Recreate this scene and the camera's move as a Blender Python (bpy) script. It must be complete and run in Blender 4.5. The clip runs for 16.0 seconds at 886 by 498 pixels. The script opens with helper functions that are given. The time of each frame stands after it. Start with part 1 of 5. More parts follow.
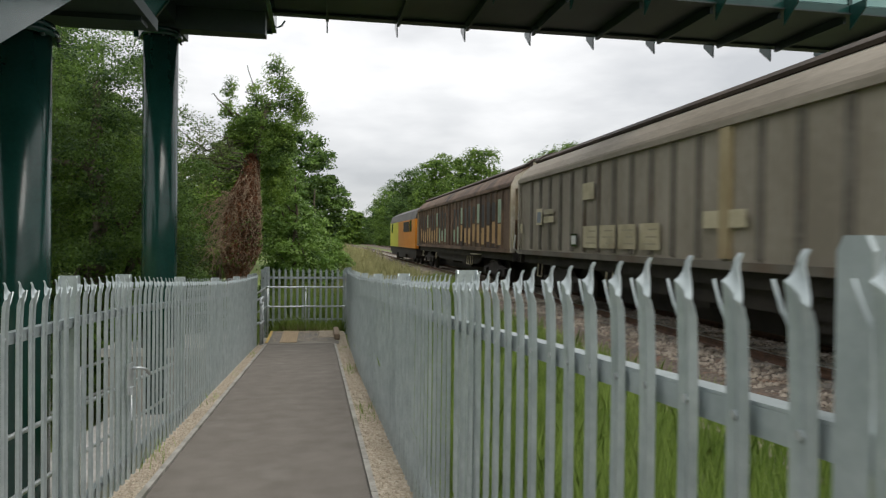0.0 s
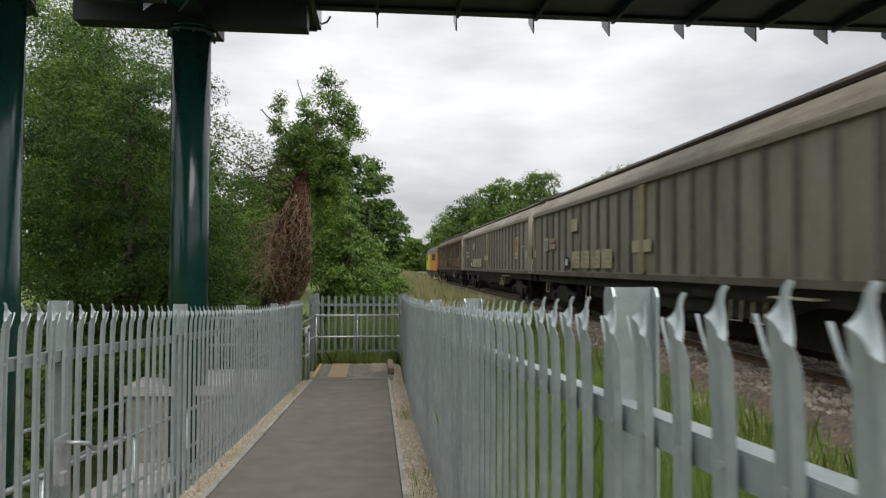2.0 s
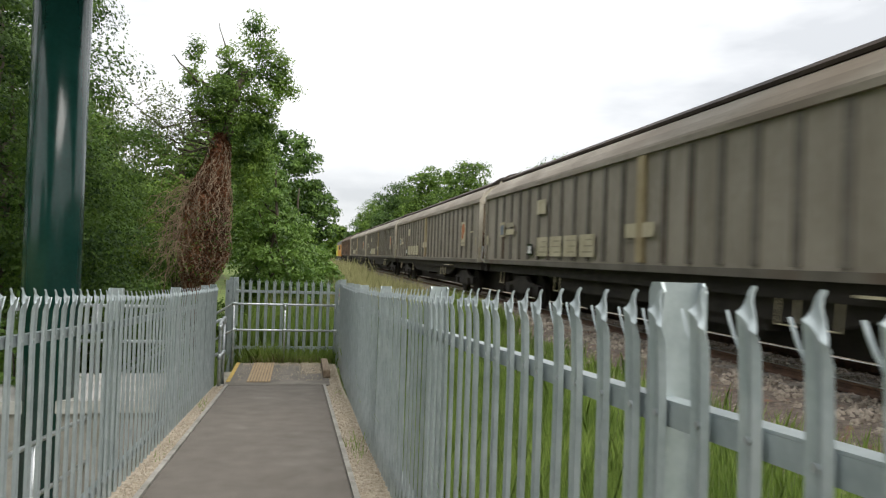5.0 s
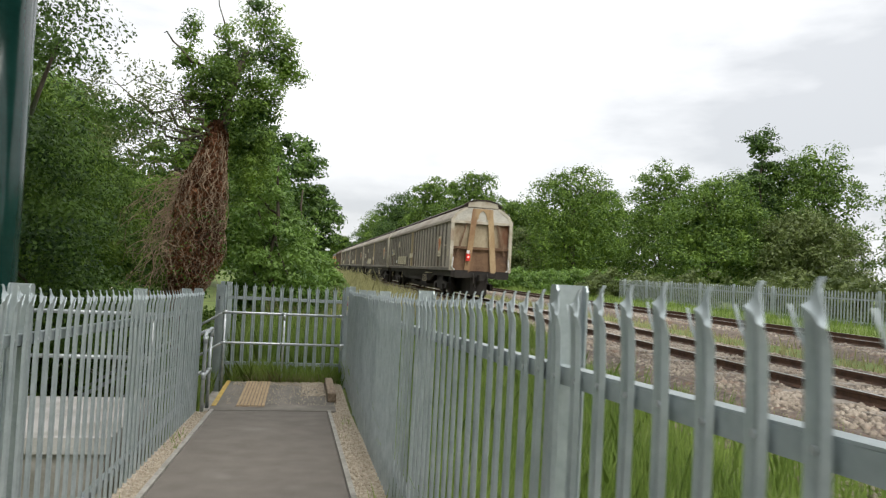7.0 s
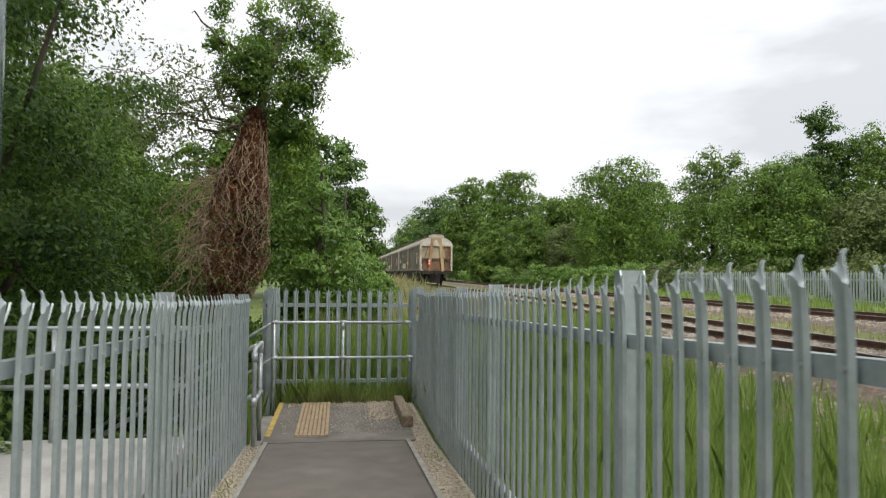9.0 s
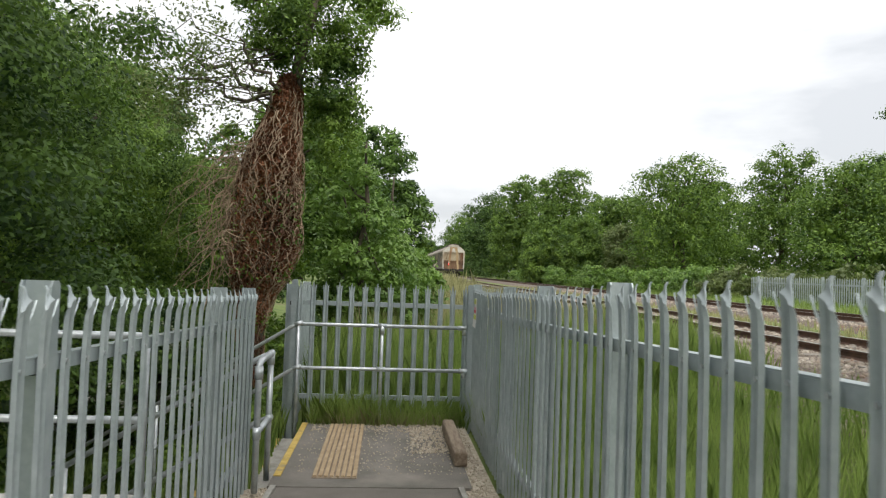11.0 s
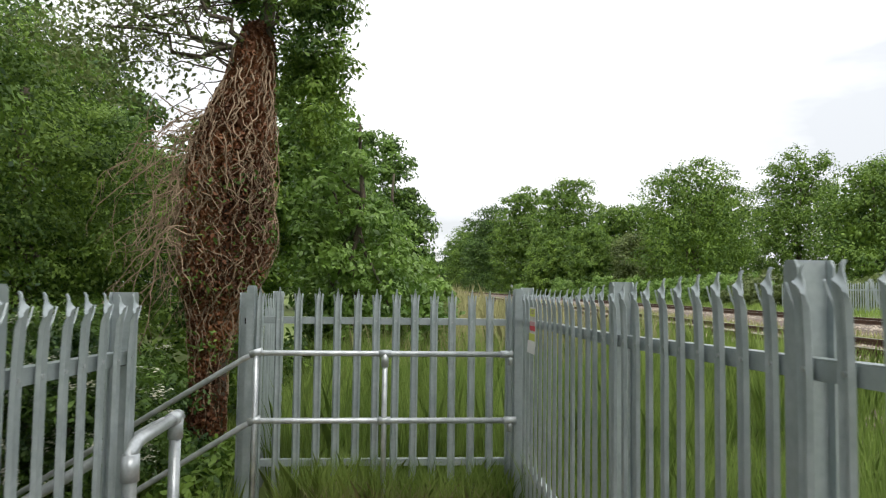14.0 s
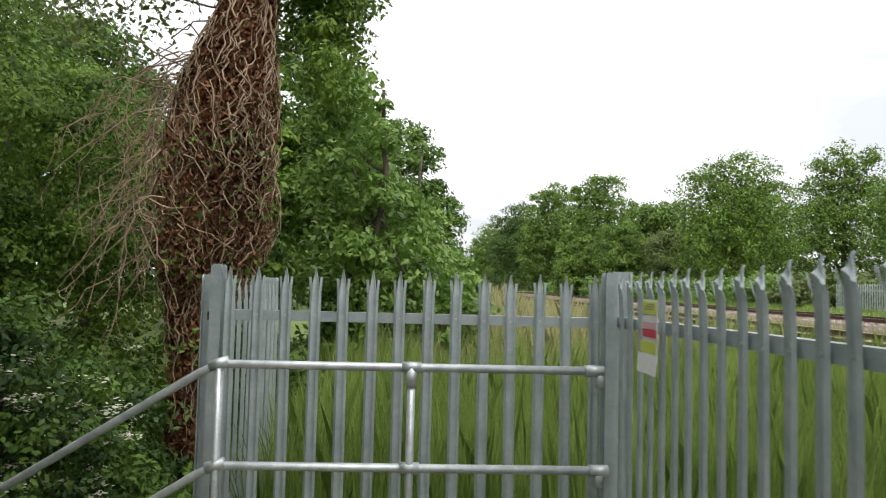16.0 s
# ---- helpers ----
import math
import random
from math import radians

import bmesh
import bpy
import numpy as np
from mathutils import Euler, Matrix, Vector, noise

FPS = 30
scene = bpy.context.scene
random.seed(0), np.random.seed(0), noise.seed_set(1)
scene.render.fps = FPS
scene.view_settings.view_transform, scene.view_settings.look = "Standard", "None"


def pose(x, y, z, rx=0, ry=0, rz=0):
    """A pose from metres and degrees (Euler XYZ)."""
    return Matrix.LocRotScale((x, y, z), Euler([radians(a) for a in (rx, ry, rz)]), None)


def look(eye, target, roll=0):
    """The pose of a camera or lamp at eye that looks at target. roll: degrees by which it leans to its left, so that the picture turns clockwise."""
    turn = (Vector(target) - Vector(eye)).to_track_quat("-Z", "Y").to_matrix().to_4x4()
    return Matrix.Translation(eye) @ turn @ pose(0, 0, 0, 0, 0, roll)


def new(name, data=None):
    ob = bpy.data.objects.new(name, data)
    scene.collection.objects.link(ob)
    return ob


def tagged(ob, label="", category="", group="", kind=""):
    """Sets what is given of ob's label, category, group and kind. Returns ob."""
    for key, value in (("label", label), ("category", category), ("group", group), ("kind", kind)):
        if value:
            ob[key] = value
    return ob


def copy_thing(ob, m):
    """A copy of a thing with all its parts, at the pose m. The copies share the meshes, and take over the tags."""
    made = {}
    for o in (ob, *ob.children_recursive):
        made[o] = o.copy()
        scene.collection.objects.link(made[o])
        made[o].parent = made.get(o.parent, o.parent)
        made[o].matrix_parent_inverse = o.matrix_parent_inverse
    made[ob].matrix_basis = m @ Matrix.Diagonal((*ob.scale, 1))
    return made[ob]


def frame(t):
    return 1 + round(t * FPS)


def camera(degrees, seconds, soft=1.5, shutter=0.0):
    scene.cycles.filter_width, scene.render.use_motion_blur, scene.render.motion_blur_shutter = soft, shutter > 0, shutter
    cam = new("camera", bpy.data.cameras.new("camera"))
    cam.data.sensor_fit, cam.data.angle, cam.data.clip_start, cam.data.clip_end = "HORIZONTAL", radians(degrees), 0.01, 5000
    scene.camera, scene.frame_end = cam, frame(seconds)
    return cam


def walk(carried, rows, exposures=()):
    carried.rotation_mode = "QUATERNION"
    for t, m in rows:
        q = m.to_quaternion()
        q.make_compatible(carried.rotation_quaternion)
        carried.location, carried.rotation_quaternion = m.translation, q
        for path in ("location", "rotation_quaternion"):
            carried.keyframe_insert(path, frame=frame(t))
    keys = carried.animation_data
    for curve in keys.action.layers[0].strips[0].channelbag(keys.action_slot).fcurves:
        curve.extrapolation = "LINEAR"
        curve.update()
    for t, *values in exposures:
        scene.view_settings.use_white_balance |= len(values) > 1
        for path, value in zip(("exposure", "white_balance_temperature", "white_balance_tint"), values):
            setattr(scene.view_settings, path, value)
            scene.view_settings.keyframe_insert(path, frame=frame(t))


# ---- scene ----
cam = camera(65.4, 16.0, soft=1.2, shutter=0.4)
METRES, EYE, TILT, LEAN, TURN = 15.4, 2.49, 0.0, 0.0, -10.2
ROWS = [
    (0.0, 0.0, 0.0, 0.0, 0.01, -0.74, -0.71),
    (0.5, -0.0014, 0.0295, -0.0024, 2.02, -1.07, -0.07),
    (1.0, -0.0021, 0.0584, -0.0033, 1.81, -0.84, -0.75),
    (1.5, -0.0086, 0.0904, -0.0048, 2.43, 0.46, -0.53),
    (2.0, -0.0109, 0.1221, -0.0068, 4.85, 1.44, -0.28),
    (2.5, -0.0173, 0.1514, -0.0084, 5.63, 3.35, -2.02),
    (3.0, -0.0229, 0.1837, -0.011, 3.76, 3.2, -1.53),
    (3.5, -0.0311, 0.2104, -0.0134, 3.47, 2.16, -1.96),
    (4.0, -0.0443, 0.2366, -0.0146, -0.14, 0.04, -1.85),
    (4.5, -0.0524, 0.264, -0.0154, -1.33, 0.39, -1.81),
    (7.0, -0.0822, 0.4174, -0.0264, -1.42, 1.8, -3.07),
    (7.5, -0.0935, 0.4486, -0.0289, 1.8, 2.15, -0.39),
    (8.0, -0.1019, 0.4817, -0.0334, 2.49, 2.76, 0.53),
    (8.5, -0.1127, 0.5123, -0.0358, 2.93, 3.67, 0.38),
    (9.0, -0.1248, 0.5411, -0.0369, 1.6, 2.01, -0.64),
    (9.5, -0.1295, 0.5758, -0.0374, 3.62, 1.28, -1.15),
    (12.0, -0.15, 0.7337, -0.0443, 6.0, 2.07, -1.84),
    (12.5, -0.1593, 0.766, -0.0464, 5.99, 1.32, -1.33),
    (13.0, -0.1643, 0.7976, -0.048, 5.42, 1.87, -0.73),
    (13.5, -0.1705, 0.8265, -0.0501, 6.28, 3.03, -0.63),
    (14.0, -0.1757, 0.8557, -0.0511, 5.58, 3.17, -0.83),
    (14.5, -0.1779, 0.8849, -0.0515, 5.46, 3.43, -1.53),
    (15.0, -0.1882, 0.9147, -0.0528, 4.69, 3.57, -2.08),
    (15.5, -0.1921, 0.9449, -0.0545, 6.18, 2.47, -1.5),
    (16.0, -0.1978, 0.9729, -0.0571, 7.65, 2.98, -1.47),
]
walk(cam, [(t, pose(0, 0, EYE, TILT, LEAN, TURN) @ pose(METRES * x, METRES * y, METRES * z, 90 + pitch, roll, yaw)) for t, x, y, z, yaw, pitch, roll in ROWS],
     exposures=((0.0, 0.30), (1.5, 0.26), (2.5, 0.16), (3.5, 0.13), (4.0, 0.38), (4.5, 0.66), (7.0, 0.60), (9.0, 0.62), (12.5, 0.76), (16.0, 0.88)))

# ---- world, sun, exposure ----
world = bpy.data.worlds.new("overcast")
scene.world = world
world.use_nodes = True
wn, wl = world.node_tree.nodes, world.node_tree.links
sky = wn.new("ShaderNodeTexSky")
sky.sky_type, sky.sun_disc, sky.sun_elevation, sky.sun_rotation = "NISHITA", False, radians(48), radians(205)
sky_dim = wn.new("ShaderNodeMix")
sky_dim.data_type, sky_dim.blend_type = "RGBA", "MULTIPLY"
sky_dim.inputs[0].default_value = 1.0
sky_dim.inputs[7].default_value = (0.1, 0.1, 0.1, 1)
coord = wn.new("ShaderNodeTexCoord")
stretch = wn.new("ShaderNodeMapping")
stretch.inputs["Scale"].default_value = (1.0, 1.0, 3.2)
cloud = wn.new("ShaderNodeTexNoise")
cloud.inputs["Scale"].default_value, cloud.inputs["Detail"].default_value = 2.3, 6.0
cloud.inputs["Roughness"].default_value = 0.5
tone = wn.new("ShaderNodeValToRGB")
tone.color_ramp.elements[0].position, tone.color_ramp.elements[0].color = 0.38, (0.57, 0.585, 0.605, 1)
tone.color_ramp.elements[1].position, tone.color_ramp.elements[1].color = 0.63, (1.0, 1.0, 1.0, 1)
cover = wn.new("ShaderNodeMix")
cover.data_type = "RGBA"
cover.inputs[0].default_value = 0.93
wl.new(sky.outputs[0], sky_dim.inputs[6])
wl.new(coord.outputs["Generated"], stretch.inputs[0])
wl.new(stretch.outputs[0], cloud.inputs["Vector"])
wl.new(cloud.outputs[0], tone.inputs[0])
wl.new(sky_dim.outputs[2], cover.inputs[6])
wl.new(tone.outputs[0], cover.inputs[7])
height = wn.new("ShaderNodeSeparateXYZ")
rise = wn.new("ShaderNodeMapRange")
rise.inputs["To Min"].default_value, rise.inputs["To Max"].default_value = 0.82, 1.24
overcast = wn.new("ShaderNodeMix")
overcast.data_type, overcast.blend_type = "RGBA", "MULTIPLY"
overcast.inputs[0].default_value = 1.0
wl.new(coord.outputs["Generated"], height.inputs[0])
wl.new(height.outputs["Z"], rise.inputs["Value"])
wl.new(cover.outputs[2], overcast.inputs[6])
wl.new(rise.outputs[0], overcast.inputs[7])
wl.new(overcast.outputs[2], wn["Background"].inputs[0])
wn["Background"].inputs[1].default_value = 1.0
sun = new("sun", bpy.data.lights.new("sun", "SUN"))
sun.data.energy, sun.data.angle, sun.data.color = 1.5, radians(40), (1.0, 0.96, 0.9)
sun.matrix_world = look((7, -18, 26), (0, 0, 0))


# ---- materials ----
def mat(name, c1, c2, scale=6.0, rough=0.7, metal=0.0, bump=0.0, fine=60.0, c3=None, spots=0.0, stretch=(1, 1, 1), translucent=0.0, coat=0.0):
    """Two-scale noise between c1 and c2, with a third colour in scattered stains, and relief."""
    m = bpy.data.materials.new(name)
    m.use_nodes = True
    n, l = m.node_tree.nodes, m.node_tree.links
    b = n["Principled BSDF"]
    tc, inf, mp = n.new("ShaderNodeTexCoord"), n.new("ShaderNodeObjectInfo"), n.new("ShaderNodeMapping")
    mp.inputs["Scale"].default_value = stretch
    l.new(tc.outputs["Object"], mp.inputs[0])
    wide, grain = n.new("ShaderNodeTexNoise"), n.new("ShaderNodeTexNoise")
    seed = n.new("ShaderNodeMath")
    seed.operation = "MULTIPLY"
    seed.inputs[1].default_value = 37.0
    l.new(inf.outputs["Random"], seed.inputs[0])
    for t, s, d in ((wide, scale, 5.0), (grain, fine, 3.0)):
        t.noise_dimensions = "4D"
        t.inputs["Scale"].default_value, t.inputs["Detail"].default_value = s, d
        l.new(mp.outputs[0], t.inputs["Vector"])
        l.new(seed.outputs[0], t.inputs["W"])
    add = n.new("ShaderNodeMath")
    add.operation = "MULTIPLY_ADD"
    add.inputs[1].default_value, add.inputs[2].default_value = 0.5, -0.25
    l.new(grain.outputs[0], add.inputs[0])
    both = n.new("ShaderNodeMath")
    l.new(add.outputs[0], both.inputs[0])
    l.new(wide.outputs[0], both.inputs[1])
    ramp = n.new("ShaderNodeValToRGB")
    ramp.color_ramp.elements[0].position, ramp.color_ramp.elements[0].color = 0.32, (*c1, 1)
    ramp.color_ramp.elements[1].position, ramp.color_ramp.elements[1].color = 0.68, (*c2, 1)
    l.new(both.outputs[0], ramp.inputs[0])
    out = ramp.outputs[0]
    if c3:
        stain = n.new("ShaderNodeTexNoise")
        stain.noise_dimensions = "4D"
        stain.inputs["Scale"].default_value, stain.inputs["Detail"].default_value = scale * 0.45, 7.0
        l.new(mp.outputs[0], stain.inputs["Vector"])
        l.new(seed.outputs[0], stain.inputs["W"])
        edge = n.new("ShaderNodeValToRGB")
        edge.color_ramp.elements[0].position = 0.62 - spots * 0.3
        edge.color_ramp.elements[1].position = 0.80 - spots * 0.3
        l.new(stain.outputs[0], edge.inputs[0])
        mix = n.new("ShaderNodeMix")
        mix.data_type = "RGBA"
        mix.inputs[7].default_value = (*c3, 1)
        l.new(edge.outputs[0], mix.inputs[0])
        l.new(out, mix.inputs[6])
        out = mix.outputs[2]
    l.new(out, b.inputs["Base Color"])
    b.inputs["Roughness"].default_value, b.inputs["Metallic"].default_value = rough, metal
    b.inputs["Coat Weight"].default_value = coat
    if bump:
        bp = n.new("ShaderNodeBump")
        bp.inputs["Strength"].default_value, bp.inputs["Distance"].default_value = bump, 0.02
        l.new(both.outputs[0], bp.inputs["Height"])
        l.new(bp.outputs[0], b.inputs["Normal"])
    return m


def leaf_mat(name, dark, light, shine=0.45, through_light=0.3):
    """Leaves: colour varied leaf by leaf and clump by clump, some light passes through."""
    m = bpy.data.materials.new(name)
    m.use_nodes = True
    n, l = m.node_tree.nodes, m.node_tree.links
    b, o = n["Principled BSDF"], n["Material Output"]
    geo = n.new("ShaderNodeNewGeometry")
    tc, wide = n.new("ShaderNodeTexCoord"), n.new("ShaderNodeTexNoise")
    wide.inputs["Scale"].default_value, wide.inputs["Detail"].default_value = 1.3, 3.0
    l.new(tc.outputs["Object"], wide.inputs["Vector"])
    add = n.new("ShaderNodeMath")
    add.operation = "MULTIPLY_ADD"
    add.inputs[1].default_value = 0.4
    l.new(geo.outputs["Random Per Island"], add.inputs[0])
    # Steep wide noise puts light and shade of leaf clumps into the colour.
    half = n.new("ShaderNodeMath")
    half.operation = "MULTIPLY_ADD"
    half.inputs[1].default_value, half.inputs[2].default_value = 1.9, -0.68
    l.new(wide.outputs[0], half.inputs[0])
    l.new(half.outputs[0], add.inputs[2])
    ramp = n.new("ShaderNodeValToRGB")
    ramp.color_ramp.elements[0].position, ramp.color_ramp.elements[0].color = 0.15, (*dark, 1)
    ramp.color_ramp.elements[1].position, ramp.color_ramp.elements[1].color = 0.85, (*light, 1)
    l.new(add.outputs[0], ramp.inputs[0])
    l.new(ramp.outputs[0], b.inputs["Base Color"])
    b.inputs["Roughness"].default_value = shine
    tr, mix = n.new("ShaderNodeBsdfTranslucent"), n.new("ShaderNodeMixShader")
    l.new(ramp.outputs[0], tr.inputs[0])
    mix.inputs[0].default_value = through_light
    l.new(b.outputs[0], mix.inputs[1])
    l.new(tr.outputs[0], mix.inputs[2])
    l.new(mix.outputs[0], o.inputs[0])
    return m


GALV = mat("galvanised_steel", (.345, .395, .405), (.46, .515, .52), 7, .37, .36, .06, 45, (.58, .62, .62), .0)
GALV_TUBE = mat("galvanised_tube", (.42, .45, .46), (.62, .65, .66), 12, .38, .6, .05, 90)
BLACK_BOLT = mat("blackened_bolt", (.012, .012, .013), (.03, .03, .03), 30, .6)
GREEN = mat("dark_green_paint", (.006, .036, .029), (.010, .050, .041), 3, .19, 0, .03, 25, (.02, .055, .045), .1)
GREEN_PANEL = mat("pale_green_panel", (.16, .30, .29), (.22, .37, .35), 2, .35, 0, .02, 30)
# Near-black green of the undersides: their shade is put into the colour.
SOFFIT = mat("shaded_soffit_steel", (.010, .020, .019), (.018, .032, .030), 2, .5, 0, .05, 25)
ASPHALT = mat("worn_asphalt", (.140, .124, .104), (.185, .166, .142), 4, .9, 0, .45, 260, (.22, .205, .18), .12)
LANDING = mat("old_landing_asphalt", (.13, .12, .10), (.21, .19, .165), 3, .92, 0, .4, 110, (.30, .27, .23), .2)
EDGING = mat("concrete_edging", (.26, .25, .22), (.42, .40, .36), 6, .9, 0, .3, 60, (.16, .16, .12), .2)
PALE_SLAB = mat("pale_concrete_slab", (.42, .41, .38), (.58, .57, .54), 3, .9, 0, .2, 60, (.30, .30, .26), .15)
GRAVEL = mat("pale_gravel", (.30, .25, .18), (.55, .48, .38), 30, .9, 0, .5, 90)
TIMBER = mat("weathered_timber", (.16, .115, .075), (.32, .25, .18), 5, .85, 0, .4, 60, stretch=(6, 1, 6))
YELLOW = mat("worn_yellow_paint", (.42, .28, .05), (.60, .43, .12), 14, .7, 0, .2, 80, (.22, .19, .15), .3)
TACTILE = mat("buff_tactile", (.36, .26, .15), (.48, .36, .22), 8, .85, 0, .2, 90)
EARTH = mat("bank_grass_soil", (.085, .125, .026), (.17, .22, .055), .8, .95, 0, .4, 18, (.13, .11, .06), .2)
BALLAST_BED = mat("ballast_bed", (.085, .066, .051), (.21, .172, .14), 14, .95, 0, .6, 45, (.22, .12, .075), .25)
STONE = mat("ballast_stone", (.18, .145, .11), (.46, .40, .325), 3, .9, 0, .3, 25, (.26, .15, .095), .15)
RUST = mat("rusty_rail", (.060, .035, .024), (.13, .07, .042), 8, .8, .2, .2, 60)
RAILTOP = mat("polished_rail_head", (.45, .44, .43), (.6, .6, .6), 10, .28, .9)
SLEEPER = mat("grey_sleeper", (.19, .165, .135), (.33, .30, .26), 4, .9, 0, .3, 40)
VAN_GREY = mat("grimy_grey_van_paint", (.225, .195, .152), (.36, .32, .262), 1.1, .72, 0, .05, 20, (.145, .120, .09), .3, (1, 1, .35))
# Grimy rib paint, darkened further so the ribs' shadow is in the colour.
VAN_RIB = mat("grimy_shaded_van_rib", (.105, .092, .074), (.18, .162, .134), 1.6, .74, 0, .05, 25, (.11, .075, .05), .3, (1, 1, .3))
VAN_BROWN = mat("rusty_brown_van", (.075, .046, .030), (.19, .12, .078), 1.3, .78, 0, .05, 22, (.03, .022, .018), .4, (1, 1, .4))
VAN_CORNICE = mat("dusty_cornice", (.20, .172, .135), (.33, .29, .235), 1.4, .75, 0, .05, 20, (.19, .15, .11), .3, (1, .4, 1))
VAN_ROOF = mat("sooty_roof", (.035, .026, .020), (.075, .055, .042), 1.5, .8, 0, .1, 20)
VAN_END = mat("rust_stained_end", (.28, .225, .14), (.43, .365, .25), 1.8, .75, 0, .05, 20, (.15, .065, .03), .35, (1, 1, .5))
VAN_END_LOW = mat("heavy_rust_end", (.095, .050, .027), (.21, .125, .07), 2.2, .8, 0, .1, 25, (.05, .028, .02), .3)
END_EDGE = mat("dirty_white_end_frame", (.38, .34, .26), (.56, .52, .43), 2, .7, 0, .05, 20, (.24, .15, .08), .25)
PILLAR = mat("faded_cream_pillar", (.32, .245, .13), (.45, .37, .23), 2.5, .7, 0, .05, 20, (.20, .12, .06), .3, (1, 1, .3))
END_UPPER = mat("dusty_pale_end_panel", (.40, .385, .33), (.58, .56, .50), 2.5, .75, 0, .05, 20, (.30, .21, .12), .2)
END_PILLAR = mat("rust_stained_pillar", (.33, .215, .105), (.47, .35, .20), 2.2, .72, 0, .05, 22, (.17, .065, .025), .35, (1, 1, .5))
CREAM = mat("faded_cream_label", (.44, .385, .25), (.58, .52, .37), 3, .7, 0, 0, 30, (.28, .23, .15), .3)
LABEL_INK = mat("faded_label_ink", (.31, .275, .19), (.39, .35, .26), 6, .7)
ORANGE_LOGO = mat("faded_orange_emblem", (.38, .115, .035), (.48, .17, .06), 4, .7)
BLUE_LOGO = mat("faded_blue_emblem", (.16, .19, .23), (.24, .27, .30), 4, .7)
WHITE_CARD = mat("white_card", (.62, .62, .60), (.75, .75, .73), 4, .6)
UNDER = mat("sooty_underframe", (.014, .012, .010), (.035, .029, .024), 3, .85, 0, .1, 25)
LOCO_ORANGE = mat("orange_loco_paint", (.62, .20, .015), (.72, .26, .02), 1, .4, 0, 0, 20)
LOCO_YELLOW = mat("yellow_loco_paint", (.62, .62, .03), (.72, .70, .05), 1, .4, 0, 0, 20)
LOCO_DARK = mat("dark_loco_roof", (.05, .045, .04), (.11, .10, .09), 1, .6, 0, 0, 20)
GLASS_DARK = mat("dark_cab_glass", (.012, .014, .016), (.02, .022, .024), 2, .1)
RED_LAMP = mat("red_tail_lamp_case", (.55, .03, .02), (.62, .05, .03), 5, .4)
SIGN_RED = mat("sign_red", (.55, .03, .06), (.6, .05, .08), 6, .5)
PINK = mat("faded_pink", (.60, .32, .36), (.68, .40, .44), 6, .5)
SIGN_GREEN = mat("sign_yellow_green", (.55, .62, .08), (.62, .68, .12), 6, .5)
BARK = mat("furrowed_bark", (.050, .040, .028), (.12, .095, .068), 6, .9, 0, .6, 40, (.06, .075, .035), .3, (2, 2, .5))
VINE = mat("dead_vine_stem", (.19, .13, .082), (.40, .295, .20), 5, .85, 0, .2, 60)
DEAD_LEAF = leaf_mat("dead_ivy_leaf", (.085, .032, .014), (.30, .125, .055), .7, .2)
LEAF_DARK = leaf_mat("dark_green_leaf", (.020, .056, .010), (.15, .26, .038), .62, .3)
LEAF_MID = leaf_mat("mid_green_leaf", (.038, .090, .013), (.22, .345, .046), .62, .34)
LEAF_FAR = leaf_mat("lineside_leaf", (.042, .095, .014), (.20, .315, .044), .65, .3)
LEAF_FAR_DARK = leaf_mat("dark_lineside_leaf", (.024, .062, .011), (.11, .195, .032), .65, .26)
LEAF_LIGHT = leaf_mat("light_green_leaf", (.08, .16, .027), (.24, .38, .075), .45, .4)
LEAF_OLIVE = leaf_mat("olive_green_leaf", (.08, .115, .03), (.21, .265, .08), .45, .4)
GRASS = leaf_mat("tall_grass_blade", (.14, .225, .040), (.36, .47, .12), .6, .45)
GRASS_DRY = leaf_mat("seeding_grass", (.26, .26, .11), (.50, .47, .24), .7, .35)
FLOWER = leaf_mat("cream_elder_flower", (.55, .55, .42), (.75, .75, .6), .7, .2)
GLOW = bpy.data.materials.new("lit_tail_lamp")
GLOW.use_nodes = True
GLOW.node_tree.nodes["Principled BSDF"].inputs["Emission Color"].default_value = (1, .05, .03, 1)
GLOW.node_tree.nodes["Principled BSDF"].inputs["Emission Strength"].default_value = 1.5


